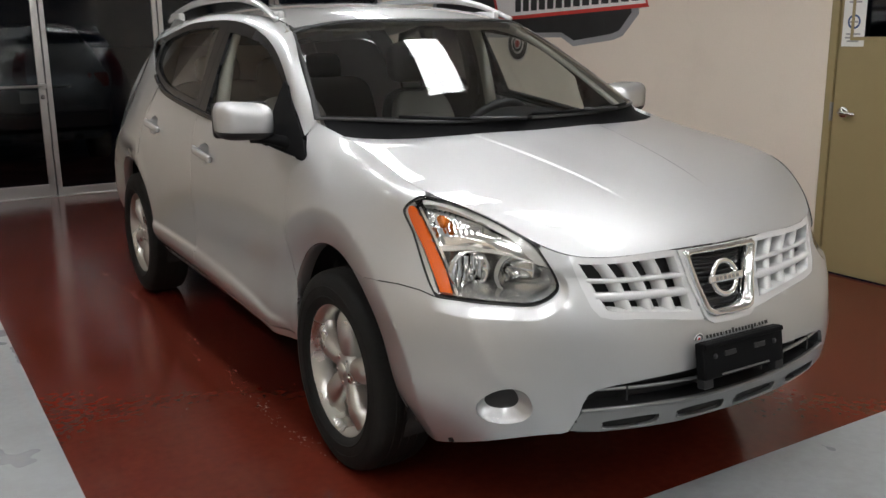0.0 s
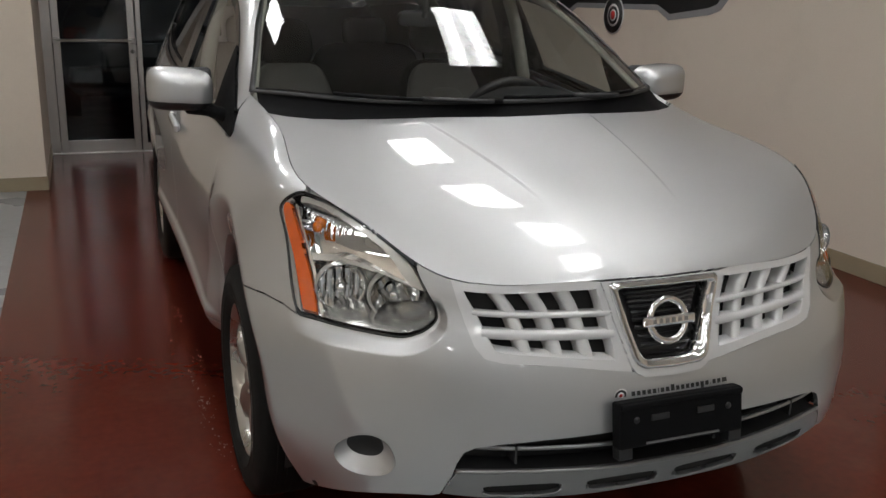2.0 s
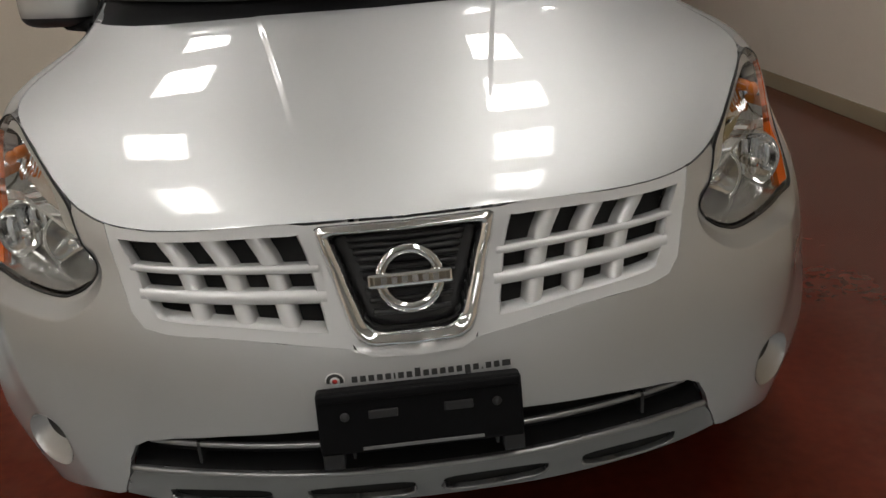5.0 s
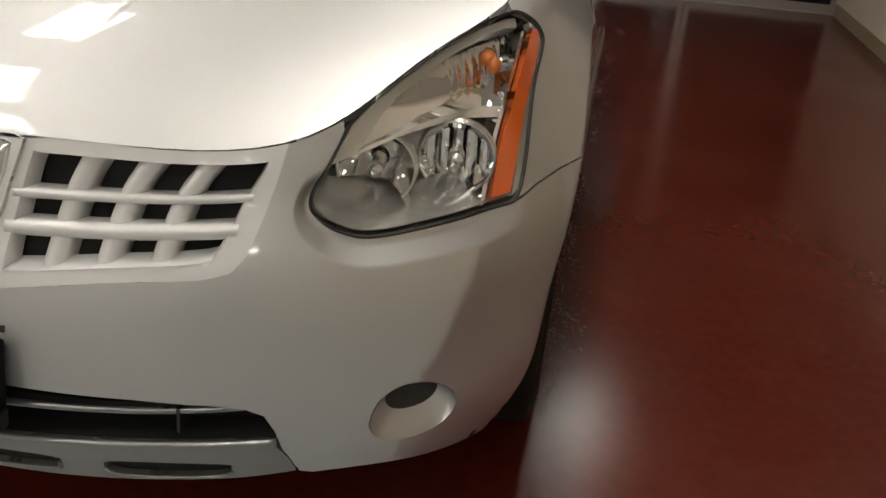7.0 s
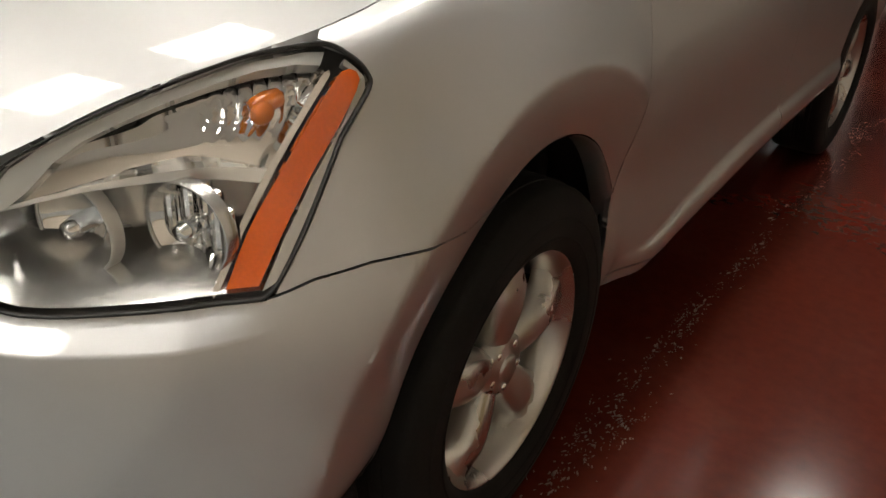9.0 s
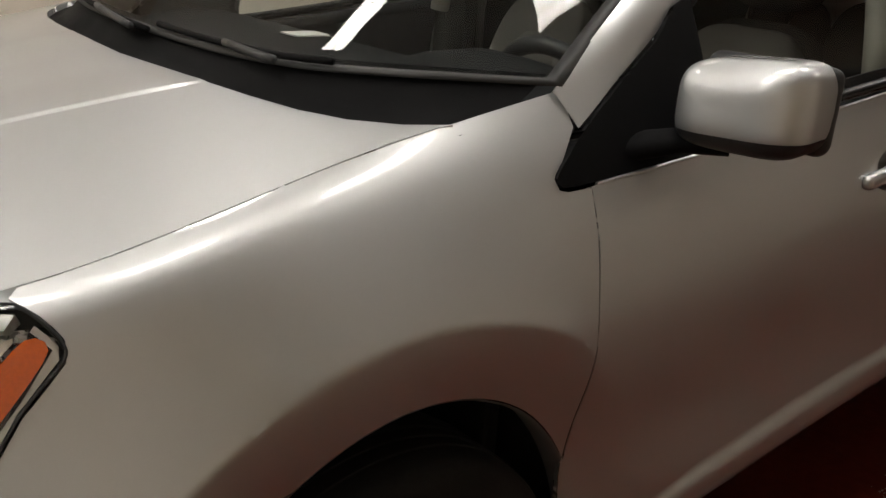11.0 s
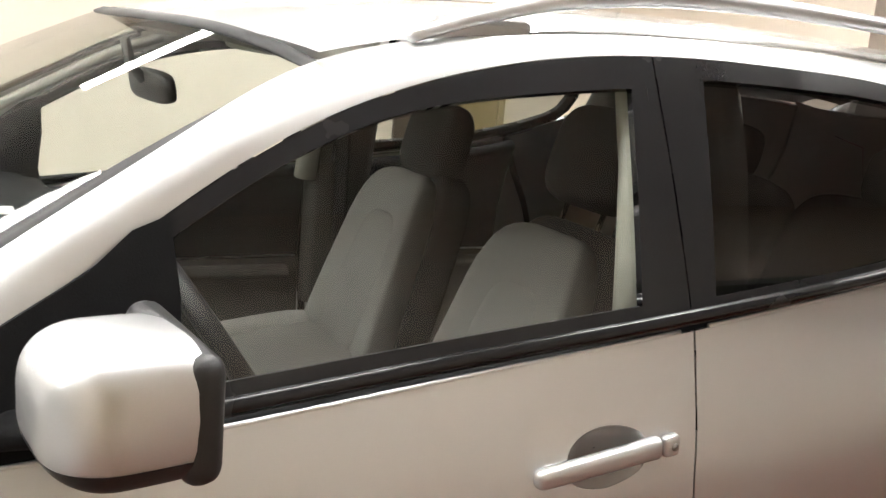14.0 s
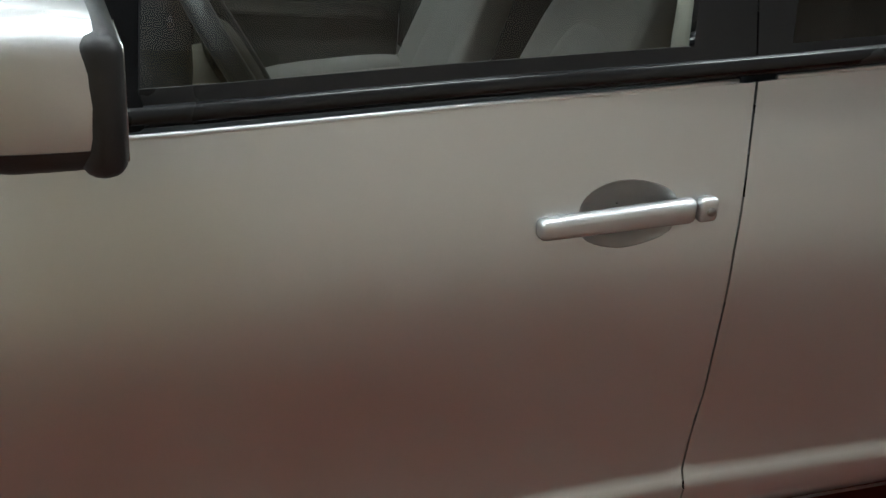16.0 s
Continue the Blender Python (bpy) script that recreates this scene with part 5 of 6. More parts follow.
for sign in (1, -1):
    FR_IN = FR_IN_LEFT if sign > 0 else [(y, z if z > belt(np.array([y]))[0] + .06 else z - .030) for y, z in FR_IN_LEFT]
    fr = side_frame("window_frame", FR_OUT, [FR_IN], GLOSS_BLACK, sign, doors[sign, True], .002, "black door window frame and pillar trim")
    side_frame("door_window", inset(FR_IN, -.010), [], GLASS, sign, doors[sign, True], -.010, "clear side window", 0).visible_shadow = False
    rr = side_frame("window_frame", RR_OUT, [RR_IN], GLOSS_BLACK, sign, doors[sign, False], .002, "black rear window frame")
    if sign > 0:
        side_frame("window_divider", [(2.030, 1.505), (2.058, 1.502), (2.062, 1.235), (2.034, 1.225)], [], GLOSS_BLACK, sign, rr, .003, "black divider bar of the rear window")
    side_frame("door_window", inset(RR_IN, -.010), [], TINT if sign > 0 else TINT_LIGHT, sign, doors[sign, False], -.010, "dark privacy glass", 0)
    bm = bmesh.new()
    way = [Vector(p * (sign, 1, 1)) for p in glass_side_at([(y, belt(np.array([y]))[0] + (.013 if sign > 0 else -.004)) for y in np.linspace(.62, 2.22, 50)])]
    tube(bm, [p + Vector((.004 * sign, 0, 0)) for p in way], .0105, 8, squash=1.25)
    part("belt_moulding", bm, GLOSS_BLACK, car, "black belt moulding")
    bm = bmesh.new()
    way = [Vector(p * (sign, 1, 1)) for p in glass_side_at([(y, belt(np.array([y]))[0] + (.034 if sign > 0 else .004)) for y in np.linspace(.62, 1.33, 30)])]
    tube(bm, [p + Vector((-.004 * sign, 0, 0)) for p in way], .006, 6)
    part("window_wiper_seal", bm, SEAL, car)
    bm = bmesh.new()
    way = side_at(side_yz([(y, belt(np.array([y]))[0] - .0058) for y in np.linspace(.375, 2.10, 60)])) - (.0034, 0, 0)
    for a, b in ((0, 36), (37, 60)):
        tube(bm, [tuple(p * (sign, 1, 1)) for p in way[a:b]], .0042, 8)
    part("door_top_edge", bm, SILVER, doors[sign, True], "rolled silver top edge of the doors")
    # sail piece ahead of the mirror
    SAIL = [(.291, 1.046), (.301, 1.0365), (.36, 1.036), (.50, 1.046), (.66, 1.060), (.66, 1.10), (.66, top_z(np.array([.66]))[0] - .004), (.56, top_z(np.array([.56]))[0] - .004), (.46, top_z(np.array([.46]))[0] - .004), (.36, 1.108), (.322, 1.078), (.294, 1.055)]
    sail = side_frame("mirror_sail", smooth_loop(SAIL, 2), [], COWL_BLACK, sign, car, .010, "black triangular mirror base", .022)
    bm = bmesh.new()
    # mirror cap: a rounded shell, squarer outside, on a dark foot
    prof = [(-math.cos(k * math.pi / 28), math.sin(k * math.pi / 28) ** .62) for k in range(1, 15)] + [(.35, 1.0), (.7, .995), (1, .98)]
    rings = []
    for d, s in prof:
        ring = []
        for k in range(40):
            a = 2 * math.pi * k / 40
            ca, sa = math.cos(a), math.sin(a)
            e = .50
            x = math.copysign(abs(ca) ** e, ca)
            z = math.copysign(abs(sa) ** e, sa)
            taper = 1 + .14 * x * (z * .5)
            ring.append((.105 * s * x, .069 * d, .070 * s * z * (1 + .05 * x) + .006 * x))
        rings.append(ring)
    m = pose(.930 * sign, .549, 1.161, 0, 0, 6 * sign)
    pts = np.array(rings)
    pts[:, :, 0] *= sign
    pts = np.array([[tuple(m @ Vector(q)) for q in ring] for ring in pts])
    upper = bmesh.new()
    grid_mesh(upper, pts.transpose(1, 0, 2), close_u=True)
    upper.faces.new([upper.verts.new(q) for q in pts[0]])
    bmesh.ops.remove_doubles(upper, verts=upper.verts, dist=1e-5)
    bmesh.ops.recalc_face_normals(upper, faces=upper.faces)
    lower = upper.copy()
    cutp, cutn = Vector((.928 * sign, .538, 1.122)), Vector((-.05 * sign, .0, 1))
    for b, s in ((upper, 1), (lower, -1)):
        bmesh.ops.bisect_plane(b, geom=b.verts[:] + b.edges[:] + b.faces[:], plane_co=cutp, plane_no=cutn, clear_inner=s > 0, clear_outer=s < 0)
    for b in (lower,):
        bmesh.ops.scale(b, vec=(1.01, 1.01, 1.0), verts=b.verts, space=Matrix.Translation(-Vector((.928 * sign, .538, 1.10))))
    mirror = part("wing_mirror", upper, SILVER, car, "silver wing mirror with a black underside")
    part("mirror_base", lower, BLACK, mirror, "black mirror underside")
    bm = bmesh.new()
    box(bm, -.1045, .1045, .050, .092, -.066, .066, bevel=.019, m=m, seg=4)
    part("mirror_surround", bm, BLACK, mirror)
    bm = bmesh.new()
    box(bm, -.084, .084, .0905, .0930, -.054, .052, bevel=.0012, m=m)
    part("mirror_glass", bm, CHROME, mirror, "mirror glass")
    bm = bmesh.new()
    tube(bm, [(.775 * sign, .47, 1.070), (.80 * sign, .49, 1.080), (.84 * sign, .53, 1.092), (.90 * sign, .57, 1.098)], [.040, .036, .032, .034], 14, squash=.62)
    part("mirror_arm", bm, COWL_BLACK, mirror)

# ---- wheels ----
def wheel(x, y, sign, turn=0.0):
    """An alloy wheel of five broad spokes with its tyre and brake disc; its axis is x."""
    base = pose(x, y, .350, turn) @ (pose(0, 0, 0, 0, 90) if sign > 0 else pose(0, 0, 0, 0, -90))
    bm = bmesh.new()
    # rim barrel and flange
    prof = [(.230, .082), (.237, .088), (.233, .093), (.225, .089), (.215, .074), (.206, .060), (.198, .02), (.196, -.09), (.220, -.10)]
    lathe(bm, prof, 72)
    lathe(bm, [(0, .074), (.028, .074), (.033, .070), (.050, .072), (.062, .066), (.066, .040)], 40)
    bmesh.ops.recalc_face_normals(bm, faces=bm.faces)
    bmesh.ops.transform(bm, matrix=base, verts=bm.verts)
    rim = part("wheel", bm, ALLOY, car, "five-spoke silver alloy wheel")
    spokes = 5
    for s in range(spokes):
        a0 = 2 * math.pi * s / spokes
        rows = []
        for k in range(15):
            f = k / 14
            r = .026 + .192 * f
            swell = ease(np.array([(f - .66) / .34]))[0]
            half = .0255 + .0150 * math.sin(min(f / .62, 1) * math.pi / 2) - .004 * swell
            lift = .060 + .021 * math.sin(min(f * 1.25, 1) * math.pi * .62) - .010 * swell
            foot = half + .004 + .034 * swell
            ring = []
            for c, h in ((-foot - .003, -.052), (-foot, -.026 + .008 * swell), (-half, -.012), (-half * .82, -.003), (-half * .35, .0025), (0, .0035 - .006 * swell), (half * .35, .0025), (half * .82, -.003), (half, -.012), (foot, -.026 + .008 * swell), (foot + .003, -.052)):
                ring.append((r, c, lift + h))
            rows.append([Vector((math.cos(a0) * p - math.sin(a0) * q, math.sin(a0) * p + math.cos(a0) * q, z)) for p, q, z in ring])
        bm = bmesh.new()
        grid_mesh(bm, np.array([[tuple(v) for v in row] for row in rows]))
        bmesh.ops.recalc_face_normals(bm, faces=bm.faces)
        bmesh.ops.transform(bm, matrix=base, verts=bm.verts)
        part("spoke", bm, ALLOY, rim)
    bm = bmesh.new()
    lathe(bm, [(0, .081), (.022, .080), (.0265, .077), (.0275, .070)], 32, m=base)
    part("hub_cap", bm, ALLOY, rim)
    for k in range(5):
        a = 2 * math.pi * (k + .5) / 5
        bm = bmesh.new()
        lathe(bm, [(0, .070), (.007, .070), (.0085, .066), (.0085, .05)], 6, m=base @ pose(.046 * math.cos(a), .046 * math.sin(a), .004))
        part("wheel_nut", bm, CHROME, rim)
    bm = bmesh.new()
    tyre = [(.226, .086), (.232, .095), (.246, .103), (.268, .108), (.300, .107), (.325, .101), (.340, .092), (.3455, .080), (.347, .060), (.3475, .0), (.347, -.060), (.3455, -.08), (.340, -.092), (.300, -.107), (.240, -.103), (.216, -.09)]
    lathe(bm, tyre, 96, m=base)
    bmesh.ops.recalc_face_normals(bm, faces=bm.faces)
    ty = part("tyre", bm, RUBBER, rim, "black road tyre")
    bm = bmesh.new()
    for w in (-.045, -.015, .015, .045):
        lathe(bm, [(.3478, w - .010), (.3500, w - .008), (.3500, w + .008), (.3478, w + .010)], 96, m=base)
    part("tread", bm, RUBBER, ty, smooth=False)
    bm = bmesh.new()
    for r in (.255, .290):
        lathe(bm, [(r, .1065), (r + .003, .1095), (r + .006, .1075)], 72, m=base)
    part("sidewall_bead", bm, RUBBER, ty)
    bm = bmesh.new()
    lathe(bm, [(.06, .02), (.148, .022), (.150, .012), (.148, .0), (.06, 0)], 48, m=base)
    part("brake_disc", bm, STEEL, rim, "steel brake disc")
    # near-black disc added to darken the gaps between the spokes
    bm = bmesh.new()
    lathe(bm, [(.05, -.004), (.186, -.004), (.190, -.020)], 48, m=base)
    part("spoke_gap_shade", bm, VOID, rim, "near-black disc added for the shade behind the spokes")
    bm = bmesh.new()
    box(bm, .10, .165, -.055, .055, -.02, .040, bevel=.010, m=base @ pose(0, 0, 0, 0, 0, 160))
    part("brake_caliper", bm, STEEL, rim)


for y in (0.0, 2.69):
    wheel(.757, y, 1, 38 if y == 0 else 10)
    wheel(-.757, y, -1, 4 if y == 0 else 30)

# ---- inside the car ----
def pillow(bm, m, sx, sy, sz, e=.45, taper=0.0, bend=0.0, n=28, k=18):
    """A soft block: half sizes sx, sy, sz, rounded by e; taper narrows its top."""
    pw = lambda c: math.copysign(abs(c) ** e, c)
    rows = []
    for i in range(n):
        a = 2 * math.pi * i / n
        row = []
        for j in range(k + 1):
            b = -math.pi / 2 + math.pi * j / k
            x, y, z = pw(math.cos(b)) * pw(math.cos(a)), pw(math.cos(b)) * pw(math.sin(a)), pw(math.sin(b))
            w = 1 - taper * (z + 1) / 2
            row.append(tuple(m @ Vector((x * sx * w, y * sy + bend * (x * x - .4), z * sz))))
        rows.append(row)
    grid_mesh(bm, np.array(rows), close_u=True)
    bmesh.ops.remove_doubles(bm, verts=bm.verts, dist=1e-5)
    bmesh.ops.recalc_face_normals(bm, faces=bm.faces)


def soft(name, m, dims, material, parent, label="", **options):
    bm = bmesh.new()
    pillow(bm, m, *dims, **options)
    return part(name, bm, material, parent, label)


def front_seat(x, y=0.0, up=0.0):
    """up: how far the headrest is drawn out."""
    lean = pose(x, 1.395 + y, .640, -19)
    back = soft("front_seat", lean @ pose(0, .035, .27), (.235, .070, .315), CLOTH_DARK, car, "grey cloth front seat with headrest", e=.42, taper=.30)
    soft("back_cushion", lean @ pose(0, -.020, .255), (.232, .060, .300), CLOTH, back, "light grey back cushion", e=.42, taper=.32, bend=-.045)
    soft("back_insert", lean @ pose(0, -.048, .215), (.120, .034, .215), CLOTH, back, e=.45, taper=.15)
    soft("headrest", lean @ pose(0, .000, .655 + up, 6), (.128, .058, .105), CLOTH_DARK, back, "dark cloth headrest", e=.55, taper=.12)
    for s in (-1, 1):
        bm = bmesh.new()
        tube(bm, [tuple(lean @ Vector((.06 * s, .012, z))) for z in (.50, .545, .60 + up)], .006, 10)
        part("headrest_post", bm, CHROME, back)
    soft("seat_cushion", pose(x, 1.16 + y, .625, 7), (.235, .265, .080), CLOTH, back, "light grey seat cushion", e=.45)
    for s in (-1, 1):
        soft("cushion_bolster", pose(x + .195 * s, 1.16 + y, .640, 7), (.060, .26, .080), CLOTH, back, e=.6)
    boxed("seat_base", (x - .20, x + .20, .98 + y, 1.38 + y, .40, .56), DASH, back, bevel=.02)
    return back


front_seat(.355, -.035, .065)
front_seat(-.355)
bench = soft("rear_bench", pose(0, 2.30, .64, 5), (.66, .26, .09), CLOTH_DARK, car, "dark cloth rear bench", e=.35)
for x in (-.33, .33):
    soft("bench_back", pose(x, 2.56, .92, -20), (.32, .075, .30), CLOTH_DARK, bench, e=.4)
    soft("bench_headrest", pose(x, 2.66, 1.27, -12), (.13, .05, .085), CLOTH_DARK, bench, e=.55)

# dashboard
bm = bmesh.new()
xs = np.linspace(-.735, .735, 70)
prof = [(.22, 1.075), (.36, 1.098), (.50, 1.104), (.60, 1.098), (.68, 1.078), (.725, 1.035), (.735, .98), (.72, .90), (.735, .80), (.72, .66), (.68, .52)]
rows = []
for x in xs:
    hump = .050 * math.exp(-((x - .36) / .17) ** 4)
    row = []
    for y, z in prof:
        w = ease(np.array([(y - .35) / .2]))[0] * ease(np.array([(z - .92) / .1]))[0]
        edge = .16 * max(0, abs(x) - .25) ** 2 / .25
        row.append((x, y + edge * .6 * (y < .45) - .02 * (abs(x) / .7) ** 2 + .02 * hump / .05 * w, z + hump * w))
    rows.append(row)
grid_mesh(bm, np.array(rows))
bmesh.ops.recalc_face_normals(bm, faces=bm.faces)
dash = part("dashboard", bm, DASH, car, "charcoal moulded dashboard")
boxed("centre_stack", (-.13, .13, .69, .755, .58, 1.03), TRIM_GREY, dash, bevel=.02)
boxed("centre_console", (-.11, .11, .72, 1.36, .42, .66), TRIM_GREY, dash, bevel=.03)
boxed("display", (-.085, .085, .748, .762, .90, .99), GLOSS_BLACK, dash, bevel=.006)
for x in (-.62, -.20, .20, .62):
    bm = bmesh.new()
    lathe(bm, [(.052, 0), (.054, .014), (.046, .018), (.042, .006), (0, .004)], 28, m=pose(x, .722, .985, -80))
    part("air_vent", bm, GLOSS_BLACK, dash, "round black air vent")
boxed("glovebox_line", (-.56, -.20, .735, .742, .70, .86), DASH, dash, bevel=.008)
boxed("dash_card", (-.24, -.17, .47, .56, 1.107, 1.110), PAPER, dash, bevel=0, label="white paper card on the dashboard", m=pose(0, 0, 0, 0, 0, 0))
boxed("instrument_panel", (.22, .50, .700, .712, .99, 1.10), GLOSS_BLACK, dash, bevel=.01)
# steering wheel
col = Matrix.Translation((.365, .815, 1.005)) @ Vector((0, .845, .53)).to_track_quat("Z", "Y").to_matrix().to_4x4()
bm = bmesh.new()
lathe(bm, [(.182 + .0190 * math.cos(a), .0180 * math.sin(a)) for a in np.linspace(0, 2 * math.pi, 13)[:-1]], 64, m=col, closed=True)
bmesh.ops.recalc_face_normals(bm, faces=bm.faces)
sw = part("steering_wheel", bm, BLACK, car, "black leather steering wheel")
soft("wheel_boss", col @ pose(0, -.01, -.012), (.085, .075, .030), TRIM_GREY, sw, "grey steering-wheel hub", e=.6)
for a in (10, 170, 250, 290):
    bm = bmesh.new()
    c, s = math.cos(radians(a)), math.sin(radians(a))
    tube(bm, [tuple(col @ Vector((r * c, r * s, -.006))) for r in (.06, .12, .178)], [.020, .015, .014], 8, squash=.6)
    part("wheel_spoke", bm, GLOSS_BLACK if a < 200 else DASH, sw)
bm = bmesh.new()
tube(bm, [(.365, .800, .992), (.365, .770, .978), (.365, .700, .945)], [.050, .062, .066], 18, squash=.85)
part("steering_column", bm, TRIM_BEIGE, sw, "grey steering-column shroud")
for x0, x1 in ((.30, .17), (.43, .55)):
    bm = bmesh.new()
    tube(bm, [(x0, .775, 1.015), ((x0 + x1) / 2, .78, 1.03), (x1, .79, 1.045)], .008, 8)
    part("column_stalk", bm, DASH, sw)

# door linings, pillars, headlining
for sign in (1, -1):
    def lining(name, outline, material, inset_x, parent, label=""):
        bm = bmesh.new()
        uv = side_yz(outline)
        skin(bm, side_at, uv, mirror=sign, step=.07, depth=.004, proud=-inset_x, edge_step=.05)
        return part(name, bm, material, parent, label)

    for front, (a, b) in ((True, (.42, 1.40)), (False, (1.45, 2.12))):
        ysd = np.linspace(a, b, 12)
        top = [(y, belt(np.array([y]))[0] - .006) for y in ysd]
        card = lining("door_card", top + [(b, .835), (a, .855)], DASH, .075, doors[sign, front], "black upper door lining")
        lining("door_card_lower", [(a, .850), (b, .830), (b, .40), (a, .40)], TRIM_GREY, .085, doors[sign, front], "grey lower door lining")
        bm = bmesh.new()
        way = side_at(side_yz([(y, .815 - .02 * (y - a)) for y in np.linspace(a + .15, b - .05, 14)]))
        tube(bm, [(sign * (p[0] - .12), p[1], p[2]) for p in way], .034, 10, squash=.55)
        part("armrest", bm, TRIM_GREY, doors[sign, front], "grey armrest")
        q = side_at(side_yz([(a + .44, .905)]))[0]
        bm = bmesh.new()
        tube(bm, [(sign * (q[0] - .090), q[1] - .045, q[2]), (sign * (q[0] - .100), q[1] - .02, q[2] + .002), (sign * (q[0] - .098), q[1] + .035, q[2] + .004)], [.007, .009, .006], 10)
        part("inner_handle", bm, CHROME, doors[sign, front], "chrome inner door handle")
        bm = bmesh.new()
        way = side_at(side_yz([(y, belt(np.array([y]))[0] - .012) for y in ysd]))
        tube(bm, [(sign * (p[0] - .055), p[1], p[2] - .020) for p in way], .026, 10, squash=.7)
        part("door_top_pad", bm, DASH, doors[sign, front])
    bm = bmesh.new()
    tube(bm, [(sign * x, y, z) for x, y, z in ((.745, 1.388, 1.09), (.722, 1.392, 1.22), (.690, 1.398, 1.36), (.648, 1.402, 1.48), (.605, 1.402, 1.53))], [.034, .033, .031, .030, .03], 12, squash=.9)
    pillar = part("pillar_trim", bm, TRIM_BEIGE, car, "pale door-pillar trim")
    bm = bmesh.new()
    tube(bm, [(sign * .676, 1.47, 1.43), (sign * .690, 1.48, 1.2), (sign * .700, 1.49, .9)], .022, 6, squash=.1)
    part("seat_belt", bm, CLOTH_DARK, pillar, "dark seat belt")
    # rear stretch of the pillar trim; darker grey stands in for its shade
    bm = bmesh.new()
    rows = []
    for x, z in ((.742, .70), (.742, 1.09), (.720, 1.22), (.688, 1.36), (.646, 1.48), (.600, 1.535)):
        rows.append([(sign * (x + o), y, z) for o, y in ((.040, 1.400), (-.004, 1.408), (-.012, 1.430), (-.014, 1.50), (-.010, 1.575), (.004, 1.600), (.040, 1.605))])
    grid_mesh(bm, np.array(rows))
    bmesh.ops.recalc_face_normals(bm, faces=bm.faces)
    part("shaded_pillar_cover", bm, TRIM_GREY, pillar, "pillar cover behind the seat belt, its shade put into the grey")
    for z in (1.17, 1.32):
        boxed("belt_guide", (sign * (.700 - .30 * (z - 1.22)) - .014, sign * (.700 - .30 * (z - 1.22)) + .014, 1.455, 1.505, z - .028, z + .028), BLACK, pillar, bevel=.008)
    bm = bmesh.new()
    e = roof_edge(np.linspace(.0, .30, 12))
    tube(bm, [(sign * (p[0] - .014), p[1] + .018, p[2] - .026) for p in e], .013, 8)
    part("pillar_lining", bm, TRIM_BEIGE, car, "pale windscreen-pillar lining")
    bm = bmesh.new()
    tube(bm, [(sign * x, y, z) for x, y, z in ((.74, 2.38, 1.20), (.66, 2.42, 1.40), (.58, 2.46, 1.53))], [.05, .05, .05], 10)
    part("rear_pillar_trim", bm, TRIM_GREY, car)
    bm = bmesh.new()
    e = roof_edge(np.linspace(.29, .9, 24))
    tube(bm, [(sign * (p[0] + .010), p[1], p[2] - .030) for p in e], .028, 8)
    part("headlining_edge", bm, TRIM_BEIGE, car)
bm = bmesh.new()
skin(bm, roof_fit, inset(ROOF, .02), step=.09, depth=0, proud=-.035)
part("headlining", bm, TRIM_BEIGE, car, "pale grey headlining")
boxed("cabin_floor", (-.74, .74, .45, 3.3, .38, .43), DASH, car, bevel=.01)
boxed("firewall", (-.70, .70, .30, .34, .40, 1.06), VOID, car, bevel=.01)
boxed("cargo_panel", (-.62, .62, 2.80, 3.35, .80, .84), DASH, car, bevel=.01)
soft("rear_view_mirror", pose(0, .785, 1.392, 10, 0, 8), (.105, .015, .030), BLACK, car, "black rear-view mirror", e=.5)
bm = bmesh.new()
tube(bm, [(0, .77, 1.40), (0, .745, 1.43), (0, .735, 1.475)], .010, 8)
part("mirror_stem", bm, BLACK, car)
for x in (-.33, .33):
    soft("sun_visor", pose(x, .93, 1.508, 20), (.18, .070, .008), TRIM_BEIGE, car, "pale sun visor", e=.4)

# ---- fittings of the room ----
def base_strip(name, dims):
    tagged(boxed(name, dims, BASE, bevel=.003), "beige vinyl skirting along the wall foot", "baseboard", kind="structure")


base_strip("baseboard_east_rear", (EAST - .010, EAST, .85, NORTH - .06, 0, .105))
base_strip("baseboard_east_front", (EAST - .010, EAST, SOUTH, -.22, 0, .105))
base_strip("baseboard_north", (WEST + .01, STUB, RETURN - .010, RETURN, 0, .105))
base_strip("baseboard_return", (STUB, STUB + .010, RETURN, NORTH - .06, 0, .105))
base_strip("baseboard_west", (WEST, WEST + .010, SOUTH, 3.05, 0, .105))


